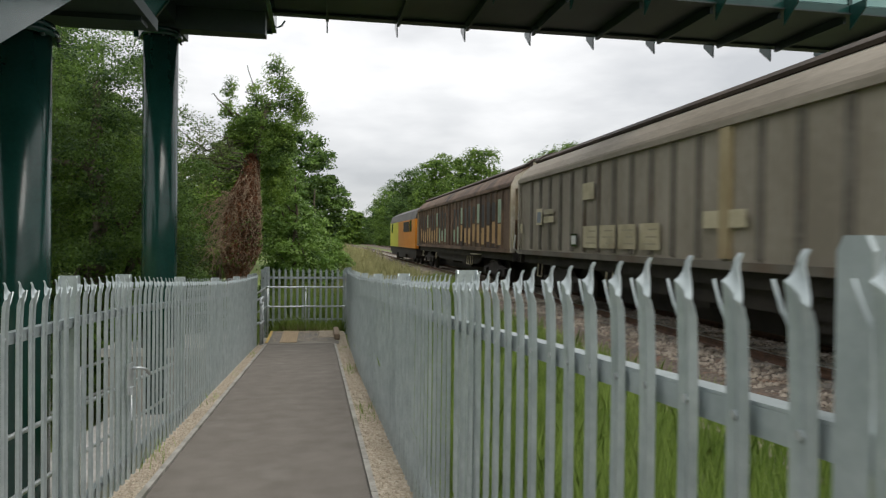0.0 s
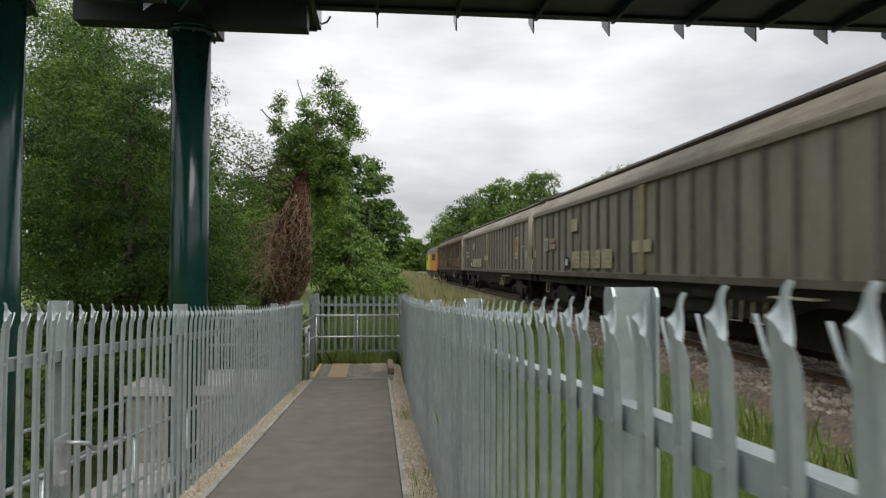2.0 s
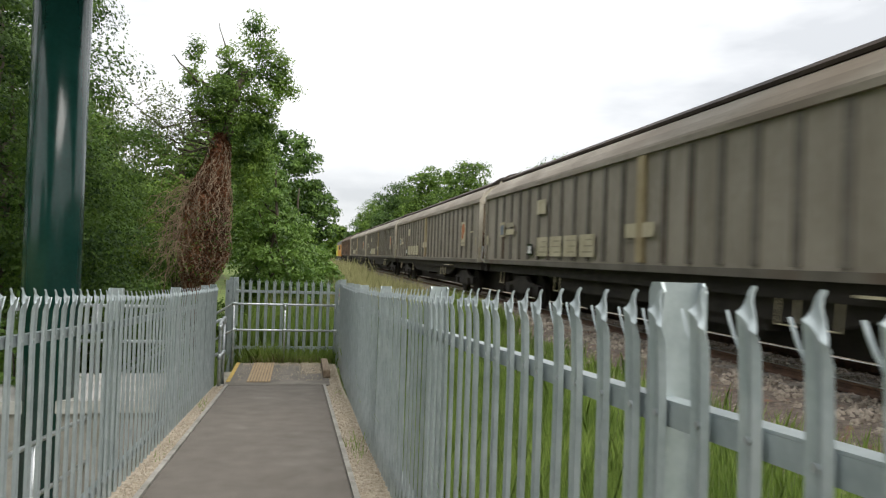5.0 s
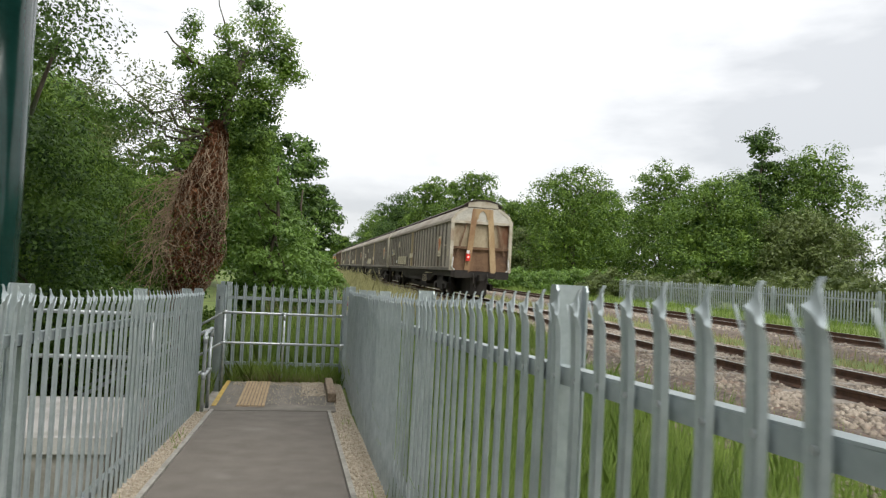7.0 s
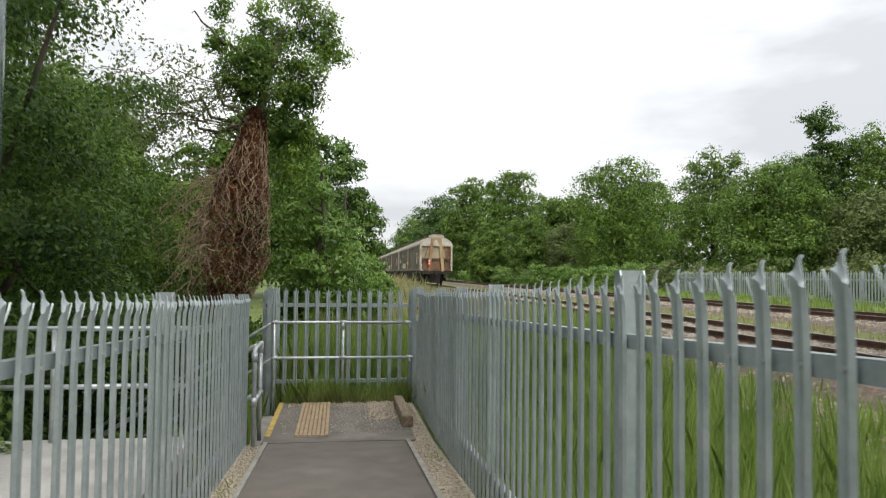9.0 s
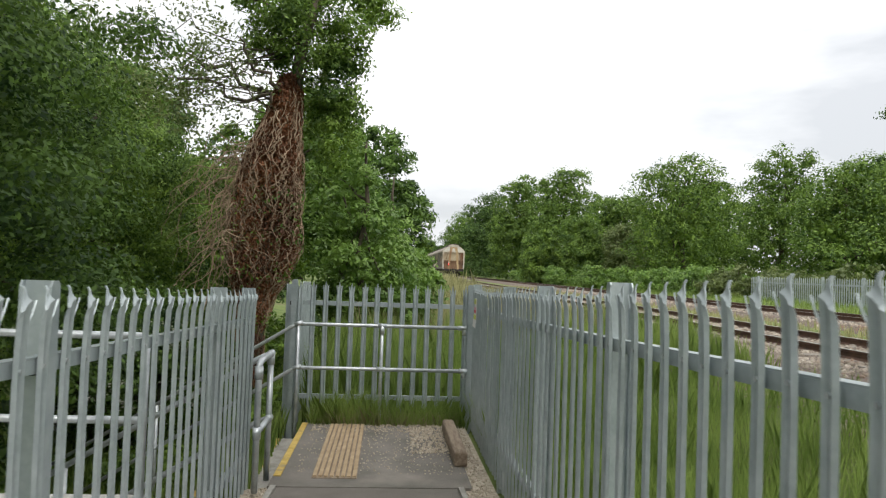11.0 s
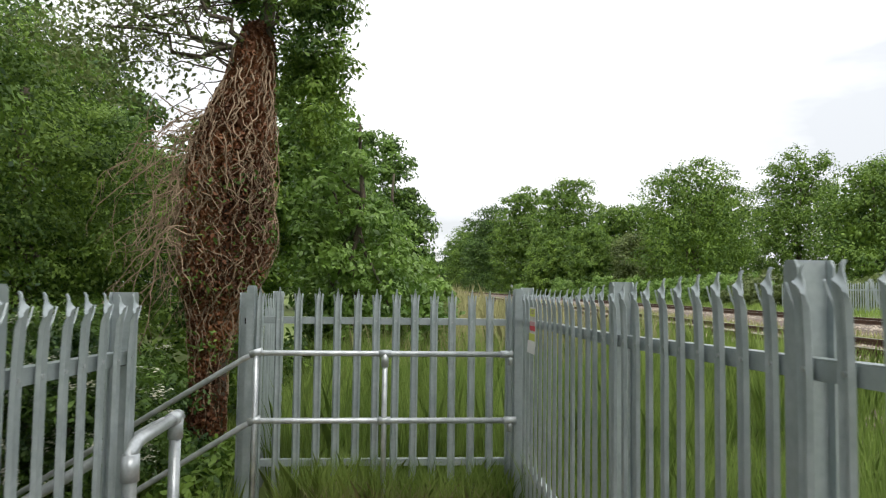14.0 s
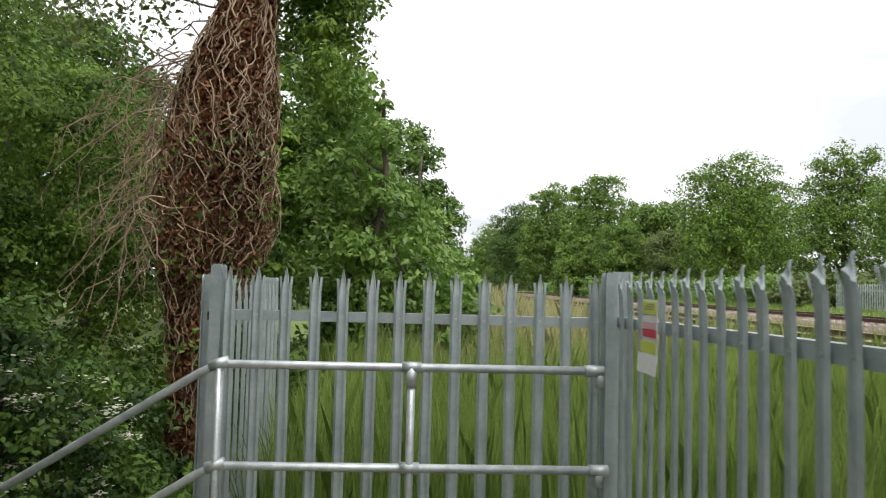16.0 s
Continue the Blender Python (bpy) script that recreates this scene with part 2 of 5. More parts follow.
# ---- mesh helpers ----
class Geo:
    """Collects verts and faces of one mesh."""
    def __init__(self):
        self.v, self.f = [], []

    def box(self, x0, x1, y0, y1, z0, z1, rise=0.0):
        """A box whose far (y1) end stands rise higher."""
        k = len(self.v)
        self.v += [(x0, y0, z0), (x1, y0, z0), (x1, y1, z0 + rise), (x0, y1, z0 + rise), (x0, y0, z1), (x1, y0, z1), (x1, y1, z1 + rise), (x0, y1, z1 + rise)]
        self.f += [tuple(k + i for i in q) for q in ((3, 2, 1, 0), (4, 5, 6, 7), (0, 1, 5, 4), (1, 2, 6, 5), (2, 3, 7, 6), (3, 0, 4, 7))]
        return self

    def prism(self, profile, y0, y1):
        """A closed (x, z) profile drawn out along y, with end caps."""
        k, n = len(self.v), len(profile)
        self.v += [(x, y0, z) for x, z in profile] + [(x, y1, z) for x, z in profile]
        self.f += [(k + i, k + (i + 1) % n, k + n + (i + 1) % n, k + n + i) for i in range(n)]
        self.f += [tuple(k + i for i in reversed(range(n))), tuple(k + n + i for i in range(n))]
        return self

    def tube(self, pts, r, sides=8, r2=None):
        pts = [Vector(p) for p in pts]
        k, n = len(self.v), len(pts)
        r2 = r if r2 is None else r2
        for i, p in enumerate(pts):
            d = (pts[min(i + 1, n - 1)] - pts[max(i - 1, 0)]).normalized()
            a = d.cross(Vector((0, 0, 1)) if abs(d.z) < .9 else Vector((1, 0, 0))).normalized()
            b = d.cross(a)
            rr = r + (r2 - r) * i / max(n - 1, 1)
            for s in range(sides):
                t = 2 * math.pi * s / sides
                self.v.append(tuple(p + rr * (math.cos(t) * a + math.sin(t) * b)))
        for i in range(n - 1):
            for s in range(sides):
                u = (s + 1) % sides
                self.f.append((k + i * sides + s, k + i * sides + u, k + (i + 1) * sides + u, k + (i + 1) * sides + s))
        self.f += [tuple(k + s for s in reversed(range(sides))), tuple(k + (n - 1) * sides + s for s in range(sides))]
        return self

    def mesh(self, name, material, smooth=False):
        me = bpy.data.meshes.new(name)
        me.from_pydata(self.v, [], self.f)
        if smooth:
            me.polygons.foreach_set("use_smooth", [True] * len(me.polygons))
        me.materials.append(material)
        return me


def thing(name, label, category, group="", kind="", at=None):
    ob = tagged(new(name), label, category, group, kind)
    if at:
        ob.matrix_basis = at
    return ob


def part(name, geo, material, parent, label="", smooth=False, at=None):
    me = geo.mesh(name, material, smooth) if isinstance(geo, Geo) else geo
    ob = new(name, me)
    ob.parent = parent
    if at:
        ob.matrix_basis = at
    if label:
        tagged(ob, label)
    return ob


def solid(name, geo, material, label="", category="", kind="", smooth=False, group=""):
    return tagged(new(name, geo.mesh(name, material, smooth)), label, category, group, kind)


def cloud_mesh(name, verts, per, material):
    """A mesh of many loose polygons of `per` corners each, from an array (n * per, 3)."""
    n = len(verts) // per
    me = bpy.data.meshes.new(name)
    me.vertices.add(n * per)
    me.vertices.foreach_set("co", np.asarray(verts, np.float32).ravel())
    me.loops.add(n * per)
    me.loops.foreach_set("vertex_index", np.arange(n * per, dtype=np.int32))
    me.polygons.add(n)
    me.polygons.foreach_set("loop_start", np.arange(n, dtype=np.int32) * per)
    me.update(calc_edges=True)
    me.materials.append(material)
    return me


RNG = np.random.default_rng(7)


def unit(n):
    d = RNG.normal(size=(n, 3))
    return d / np.linalg.norm(d, axis=1)[:, None]


def leaf_verts(c, size, flat=0.5, slim=0.5, out=None):
    """Diamond leaves at the centres c; with out given they mostly face that way and up."""
    n = len(c)
    nor = unit(n)
    if out is not None:
        nor = out * .9 + nor * .75
    nor[:, 2] += flat
    a = np.cross(unit(n), nor)
    a /= np.linalg.norm(a, axis=1)[:, None] + 1e-9
    b = np.cross(a, nor)
    b /= np.linalg.norm(b, axis=1)[:, None] + 1e-9
    s = (size * RNG.uniform(.6, 1.35, n))[:, None]
    v = np.stack([c - a * s, c + b * s * slim, c + a * s, c - b * s * slim], 1)
    return v.reshape(-1, 3)


def gather(cc, per, r, squash=.62):
    """Leaf centres round the clump centres cc, and their outward ways."""
    off = RNG.normal(size=(len(cc) * per, 3))
    far = np.linalg.norm(off, axis=1)[:, None]
    off = off / far * np.minimum(far, 1.9) * np.array([1, 1, squash])
    r = np.repeat(np.broadcast_to(r, len(cc)), per)[:, None]
    out = off / (np.linalg.norm(off, axis=1)[:, None] + 1e-9)
    return np.repeat(cc, per, 0) + off * r * .62, out


# ---- levels of the place ----
RAIL_Z = 0.93
TRACK_X = 7.16
TRACK2_X = 14.1
BEARING = 0.31  # degrees by which the line turns away from the path


def path_z(y):
    return max(0.0, 1.0 - 0.0605 * y)


def top_right(y):
    return float(np.interp(y, [-3, 1, 4.5, 7.7, 10.2, 14, 17.5, 20], [2.71, 2.475, 2.255, 2.09, 1.965, 1.81, 1.70, 1.69]))


def top_left(y):
    return float(np.interp(y, [-3, 3.4, 5.2, 8.2, 11.1, 14.1, 16.6], [2.45, 2.27, 2.21, 2.02, 1.85, 1.725, 1.645]))


def smooth01(a, b, t):
    t = min(1.0, max(0.0, (t - a) / (b - a)))
    return t * t * (3 - 2 * t)


def ground_z(x, y):
    """The height of the soil."""
    beside = path_z(y) - 0.12 if y < 19 else -0.12 + 0.5 * smooth01(19, 40, y)
    if x >= 0.5:
        z = beside + (0.62 - beside) * smooth01(1.5, 4.6, x)
        z += 0.25 * smooth01(16.5, 19, x)
    elif x > -1.3:
        z = beside
    else:
        z = beside + (-1.15 - beside) * smooth01(-1.35, -2.6, x) + 0.9 * smooth01(-5, -12, x)
        z += (0.6 * smooth01(19.5, 26, y)) * smooth01(-1.3, -2.6, x)
    if y > 45 and x < 0.5:
        z += (0.4 - z) * smooth01(45, 80, y)
    return z


# ---- ground ----
def build_ground():
    xs = sorted(set([-900, -300, -120, -60, -40, -25, -18] + [round(-14 + .5 * i, 2) for i in range(26)] + [-1.30, -1.28, .45, .47] + [round(.5 + .5 * i, 2) for i in range(44)] + [26, 32, 45, 70, 120, 300, 900]))
    ys = sorted(set([-300, -100, -40, -20, -12] + [-8 + i for i in range(70)] + [66, 72, 80, 90, 110, 140, 200, 300, 600, 1800]))
    g = Geo()
    n = len(xs)
    for y in ys:
        for x in xs:
            z = ground_z(x, y) + (0.06 * noise.noise((x * .8, y * .8, 0)) if abs(x) < 20 else 0)
            if -1.3 < x < .46 and y < 19:
                z = path_z(y) - .2
            if -3.6 < x < -1.27 and 16.4 < y < 19.2:
                z = min(z, -1.3)
            g.v.append((x, y, z))
    for j in range(len(ys) - 1):
        for i in range(n - 1):
            k = j * n + i
            g.f.append((k, k + 1, k + n + 1, k + n))
    solid("ground", g, EARTH, "grassy railway bank soil", "ground", "structure", True)


build_ground()

# path, landing, edging
g = Geo()
g.box(-1.16, .37, -6, 16.5, path_z(-6) - .25, path_z(-6), path_z(16.5) - path_z(-6))
solid("path", g, ASPHALT, "worn grey asphalt footpath sloping gently", "path", "structure")
landing = solid("landing", Geo().box(-1.24, .50, 16.52, 18.95, -.3, .004), LANDING, "gravel-strewn asphalt landing above the steps", "landing", "structure")
for name, x0, x1 in (("path_edging", -1.21, -1.165), ("path_edging", .375, .42)):
    g = Geo()
    for k in range(25):
        y = -6 + .9 * k
        g.box(x0, x1, y, y + .89, path_z(y) - .2, path_z(y) + .022, path_z(y + .89) - path_z(y))
    solid(name, g, EDGING, "pale concrete path edging", "edging", "structure")
for x0, x1 in ((-1.42, -1.215), (.425, .70)):
    solid("gravel_margin", Geo().box(x0, x1, -6, 16.5, path_z(-6) - .3, path_z(-6) - .015, path_z(16.5) - path_z(-6)), GRAVEL, "pale gravel margin along the fence", "gravel", "structure")
solid("gravel_margin", Geo().box(.505, .70, 16.505, 19.2, -.3, -.012), GRAVEL, "pale gravel margin along the fence", "gravel", "structure")


def stones(name, n, xr, yr, zf, size, material, label):
    """Loose stones: small irregular tetra-like chips lying on a surface."""
    x, y = RNG.uniform(*xr, n), RNG.uniform(*yr, n)
    z = np.array([zf(a, b) for a, b in zip(x, y)])
    c = np.stack([x, y, z], 1)
    s = size * RNG.uniform(.5, 1.3, n)
    corners = np.array([[1, 0, -.3], [-.4, .9, -.3], [-.6, -.8, -.3], [.1, .1, .75], [-.9, .2, .3], [.6, -.7, .35]])
    ang = RNG.uniform(0, 6.28, n)
    co, si = np.cos(ang), np.sin(ang)
    p = corners[None] * RNG.uniform(.7, 1.2, (n, 6, 3)) * s[:, None, None]
    q = np.stack([p[..., 0] * co[:, None] - p[..., 1] * si[:, None], p[..., 0] * si[:, None] + p[..., 1] * co[:, None], p[..., 2]], -1) + c[:, None]
    faces = np.array([(0, 3, 5), (0, 1, 3), (1, 4, 3), (4, 2, 5), (4, 5, 3), (2, 0, 5), (1, 2, 4)])
    tri = q[:, faces].reshape(-1, 3)
    k = n * 6
    idx = (np.arange(n)[:, None, None] * 6 + faces[None]).reshape(-1).astype(np.int32)
    me = bpy.data.meshes.new(name)
    me.vertices.add(k)
    me.vertices.foreach_set("co", q.reshape(-1).astype(np.float32))
    me.loops.add(len(idx))
    me.loops.foreach_set("vertex_index", idx)
    me.polygons.add(len(idx) // 3)
    me.polygons.foreach_set("loop_start", np.arange(len(idx) // 3, dtype=np.int32) * 3)
    me.update(calc_edges=True)
    me.materials.append(material)
    return tagged(new(name, me), label, "stones", kind="stuff")


stones("gravel", 3500, (.43, .66), (1, 19), lambda x, y: path_z(y) - .008, .014, GRAVEL, "loose pale gravel beside the path")
stones("gravel", 3000, (-1.37, -1.22), (1, 16.5), lambda x, y: path_z(y) - .008, .014, GRAVEL, "loose pale gravel beside the path")
stones("gravel", 700, (-1.1, .48), (16.9, 18.9), lambda x, y: .006, .011, GRAVEL, "stray gravel scattered on the landing")

# landing fittings
mat_thing = thing("tactile_paving", "buff ribbed tactile paving strip set in the landing", "paving")
part("slab", Geo().box(-.90, -.50, 16.75, 18.86, .005, .010), TIMBER, mat_thing)
for k in range(8):
    part("rib", Geo().box(-.890 + .05 * k, -.858 + .05 * k, 16.78, 18.83, .010, .022), TACTILE, mat_thing)
solid("step_edge_stripe", Geo().box(-1.235, -1.17, 16.8, 18.9, .005, .011), YELLOW, "worn yellow warning stripe on the step edge", "stripe")
g = Geo().box(.40, .53, 17.15, 18.6, .005, .145)
tm = solid("timber_baulk", g, TIMBER, "weathered timber baulk lying beside the fence", "timber")
bv = tm.modifiers.new("worn", "BEVEL")
bv.width, bv.segments = .018, 2

# steps down from the landing
steps = thing("stairs", "concrete stairs going down from the landing", "stairs", kind="structure")
for k in range(6):
    z = -.18 * k - .18
    part("step", Geo().box(-1.26 - .28 * (k + 1), -1.26 - .28 * k, 16.75, 18.9, z - .3, z), EDGING, steps)
    part("nosing", Geo().box(-1.26 - .28 * (k + 1), -1.20 - .28 * (k + 1), 16.76, 18.89, z + .001, z + .006), YELLOW, steps, "yellow step nosing")


# ---- fences ----
def pale_mesh(far, h=1.72):
    """A shallow W-section pale. far (-1, 1): the head bends outward over a sloping shoulder to a small tip, with a splayed blade on the far side; 0: a plain spear head."""
    us, ds = (-.028, -.018, -.008, .008, .018, .028), (.012, .0, .006, .006, .0, .012)
    if far > 0:
        us = [-u for u in us]
    bm = bmesh.new()
    rows = []
    for z, lean in ((0, 0), (h - .30, 0), (h - .20, -.002), (h - .112, -.006)) if far else ((0, 0), (h - .24, 0), (h - .18, .002), (h - .145, .004)):
        rows.append([bm.verts.new((u, d + lean, z)) for u, d in zip(us, ds)])
    for a, b in zip(rows, rows[1:]):
        for i in range(5):
            bm.faces.new((a[i], a[i + 1], b[i + 1], b[i]))
    t = rows[-1]
    side = -1 if far <= 0 else 1
    if far:
        o, p = t[0], t[1]
        for z, lean, u0, u1 in ((h - .092, -.009, .036, .027), (h - .068, -.010, .047, .039), (h - .046, -.010, .057, .050)):
            q, r = bm.verts.new((side * u0, lean + .004, z)), bm.verts.new((side * u1, lean, z))
            bm.faces.new((o, p, r, q))
            o, p = q, r
        prev = t[1:]
        for z, drop, lean, ua, ub, deep in ((h - .064, .024, -.010, -.018, .028, 1), (h - .046, .034, -.012, -.019, .028, .8), (h - .040, .026, -.003, -.019, .021, .4),
                                           (h - .031, .012, .003, -.018, .008, .1), (h - .022, .003, .005, -.016, -.002, 0), (h - .010, .001, .007, -.014, -.002, 0), (h, 0, .013, -.012, -.002, 0)):
            row = [bm.verts.new((-side * (ua + (ub - ua) * q), lean + d * deep, z - drop * q)) for q, d in ((0, .0), (.24, .006), (.56, .006), (.79, .0), (1, .008))]
            for i in range(4):
                bm.faces.new((prev[i], prev[i + 1], row[i + 1], row[i]))
            prev = row
    else:
        for o, p, s in ((t[0], t[1], -1), (t[5], t[4], 1)):
            for z, lean, u0, u1 in ((h - .115, .005, .031, .018), (h - .085, .008, .034, .021), (h - .048, .010, .037, .024)):
                q, r = bm.verts.new((s * u0, lean + .004, z)), bm.verts.new((s * u1, lean, z))
                bm.faces.new((o, p, r, q))
                o, p = q, r
        prev = t[1:5]
        w0, d0 = [v.co.x for v in prev], [v.co.y for v in prev]
        for z, lean, w in ((h - .085, .008, .97), (h - .055, .013, .75), (h - .03, .012, .45), (h, .004, .2)):
            row = [bm.verts.new((x * w, (d - .005) * w + lean, z)) for x, d in zip(w0, d0)]
            for i in range(3):
                bm.faces.new((prev[i], prev[i + 1], row[i + 1], row[i]))
            prev = row
    bmesh.ops.recalc_face_normals(bm, faces=bm.faces)
    bmesh.ops.solidify(bm, geom=bm.faces[:], thickness=.005)
    me = bpy.data.meshes.new("pale")
    bm.to_mesh(me)
    me.polygons.foreach_set("use_smooth", [True] * len(me.polygons))
    me.set_sharp_from_angle(angle=radians(38))
    me.materials.append(GALV)
    return me


PALES = {k: pale_mesh(k) for k in (-1, 0, 1)}
BOLT = Geo().tube([(0, -.008, 0), (0, .004, 0)], .008, 6).mesh("bolt", GALV_TUBE)


def post_geo(h, depth=.105, wide=.062):
    """A rolled I-section: two flanges and a web, the head cut with small chamfers."""
    g = Geo()
    a, w, t = depth / 2, wide / 2, .007
    for y0, y1 in ((-a, -a + t), (a - t, a)):
        k = len(g.v)
        pr = [(-w, 0), (w, 0), (w, h - .02), (w - .012, h), (-w + .012, h), (-w, h - .02)]
        g.prism(pr, y0, y1)
    g.box(-.004, .004, -a + t, a - t, 0, h)
    return g


def palisade(label, spot, length_ys, top, pitch=.153, cleat=True, skip=(), far=0):
    """A fence along local x from length_ys[0] to the last; spot(u) gives the pose at u along it; local -y faces the path."""
    f = thing("palisade_fence", label, "fence")
    posts = [post_geo(2.05).mesh("post", GALV) for _ in range(1)]
    for u in length_ys:
        if u in skip:
            continue
        ob = part("post", posts[0], None, f, at=spot(u) @ pose(0, .066, top(u) + .015 - 2.05))
        if cleat:
            part("cleat", Geo().box(-.035, .035, -.035, .035, -.04, .04), BLACK_BOLT, ob, "black rail cleat", at=pose(-.028, 0, 2.05 - .29) @ Matrix.Scale(.6, 4))
    for u0, u1 in zip(length_ys, length_ys[1:]):
        n = max(1, round((u1 - u0) / pitch))
        step = (u1 - u0) / n
        for low in (.235, 1.38):
            m0, m1 = spot(u0), spot(u1)
            g = Geo()
            za, zb = top(u0) - low, top(u1) - low
            p0, p1 = m0.translation, m1.translation
            ax = (m0.to_3x3() @ Vector((0, 1, 0)))
            for off, t0, t1, w0, w1 in ((.020, -.055, -.0065, 0, .006), (.020, -.006, 0, 0, .048)):
                k = len(g.v)
                for p, z in ((p0, za), (p1, zb)):
                    for w, zz in ((w0, t0), (w1, t0), (w1, t1), (w0, t1)):
                        q = Vector((p.x, p.y, 0)) + ax * (off + w)
                        g.v.append((q.x, q.y, z + zz))
                g.f += [tuple(k + i for i in q) for q in ((0, 1, 2, 3), (7, 6, 5, 4), (0, 4, 5, 1), (1, 5, 6, 2), (2, 6, 7, 3), (3, 7, 4, 0))]
            part("rail", g, GALV, f)
        for k in range(n):
            u = u0 + step * (k + (.75 if u0 == 3.38 else .5))
            jit = random.uniform(-.006, .006)
            pale = part("pale", PALES[far], None, f, at=spot(u) @ pose(0, -.004, top(u) - 1.72 + jit, random.uniform(-.15, .15), random.uniform(-.2, .2), random.uniform(-2, 2)))
            part("bolt", BOLT, None, pale, at=pose(0, .008, 1.72 - .262))
    return f


LEFT_X, END_Y = -1.40, 19.15


def right_x(y):
    """The railway side's fence bears away a little towards its far end."""
    return .665 + .10 * max(0.0, (y - 12.0) / 7.15)


fence_r = palisade("galvanised steel palisade fence between path and railway", lambda y: pose(right_x(y), y, 0, 0, 0, -90),
                   [-1.8, .78, 3.38, 5.98, 8.62, 11.15, 13.62, 15.18, 16.70, 19.12], top_right, far=-1)
fence_l = palisade("galvanised steel palisade fence beside a lower path", lambda y: pose(LEFT_X, y, 0, 0, 0, 90),
                   [-2.0, .9, 2.9, 4.45, 5.62, 7.80, 10.35, 13.0, 15.5, 16.55], top_left, far=1)
fence_e = palisade("galvanised steel palisade fence closing the path's end", lambda x: pose(x, END_Y, 0),
                   [-1.43, .765], lambda x: 1.68, .156, True, (.765,))
part("post", post_geo(2.05).mesh("post", GALV), None, fence_e, at=pose(.735, 19.03, 1.70 - 2.05))
# short return running on from the end fence's far post
fence_b = palisade("short galvanised palisade fence behind the end fence", lambda y: pose(-1.42, y, 0, 0, 0, 90),
                   [19.3, 20.95], lambda y: 1.62, .157, False)

# gate latch on the near fence
latch = thing("gate_latch", "galvanised gate latch with a bent handle on the fence", "latch")
zl = path_z(5.5) + .82
part("plate", Geo().box(-1.372, -1.36, 5.36, 5.50, zl - .16, zl + .06), GALV_TUBE, latch)
part("handle", Geo().tube([(-1.36, 5.46, zl + .02), (-1.30, 5.46, zl + .02), (-1.28, 5.52, zl), (-1.275, 5.60, zl - .05)], .011), GALV_TUBE, latch, smooth=True)
part("padlock", Geo().box(-1.36, -1.335, 5.39, 5.44, zl - .17, zl - .11), GALV_TUBE, latch)

# torn notice on the fence
notice = thing("warning_notice", "torn paper notice with yellow and red blocks on a pale", "notice")
N0, N1 = 18.19, 18.37
part("sheet", Geo().box(.700, .703, N0, N1, 1.30, 1.57), WHITE_CARD, notice)
part("yellow_block", Geo().box(.696, .699, N0 + .01, N1 - .01, 1.505, 1.56), SIGN_GREEN, notice)
part("pink_block", Geo().box(.696, .699, N0 + .01, N1 - .01, 1.445, 1.47), PINK, notice, "faded pink band")
part("red_block", Geo().box(.696, .699, N0 + .01, N1 - .01, 1.405, 1.44), SIGN_RED, notice)
part("lower_block", Geo().box(.696, .699, N0 + .01, N1 + .02, 1.335, 1.385), SIGN_GREEN, notice)
for k in range(3):
    part("text_bar", Geo().box(.6945, .6955, N0 + .03, N1 - .03 - .02 * k, 1.525 + .011 * k, 1.530 + .011 * k), LABEL_INK, notice)
part("flap", Geo().prism([(.690, 1.245), (.693, 1.245), (.699, 1.33), (.696, 1.33)], N0 - .01, N1 + .05), WHITE_CARD, notice, "torn lower flap curling outward")


# ---- handrails ----
def handrail(label, runs, posts, joints, r=.0225):
    h = thing("handrail", label, "handrail")
    for pts in runs:
        part("rail", Geo().tube(pts, r, 10), GALV_TUBE, h, smooth=True)
    for x, y, z0, z1 in posts:
        part("post", Geo().tube([(x, y, z0), (x, y, z1)], r, 10), GALV_TUBE, h, smooth=True)
    for p, d in joints:
        p, d = Vector(p), Vector(d).normalized()
        part("clamp", Geo().tube([p - d * .05, p + d * .05], r + .008, 10), GALV_TUBE, h, smooth=True)
    return h


HX0, HX1, HY, HZ1, HZ0 = -1.33, .66, 18.93, 1.175, .655
DX = 3.2
handrail("galvanised tubular handrail along the end of the landing",
         [[(HX1, HY, HZ1), (HX0, HY, HZ1), (HX0 - .1, HY, HZ1 - .05), (HX0 - DX, HY, HZ1 - .62 * DX)], [(HX1, HY, HZ0), (HX0, HY, HZ0), (HX0 - .1, HY, HZ0 - .05), (HX0 - DX, HY, HZ0 - .62 * DX)]],
         [(HX1, HY, HZ1 - .085, HZ1), (HX1, HY, HZ0 - .085, HZ0), (HX0, HY, -.2, HZ1), (-.335, HY, 0, HZ1), (HX0 - 1.6, HY, -1.3, HZ1 - 1.0)],
         [((HX1 - .03, HY, HZ1), (1, 0, 0)), ((HX1, HY, HZ0), (1, 0, 0)), ((HX0, HY, HZ1), (1, 0, .3)), ((HX0, HY, HZ0), (1, 0, .3)), ((-.335, HY, HZ1), (1, 0, 0)), ((-.335, HY, HZ0), (1, 0, 0)), ((-.335, HY, HZ1 - .05), (0, 0, 1))])
NX, NY = -1.29, 16.76
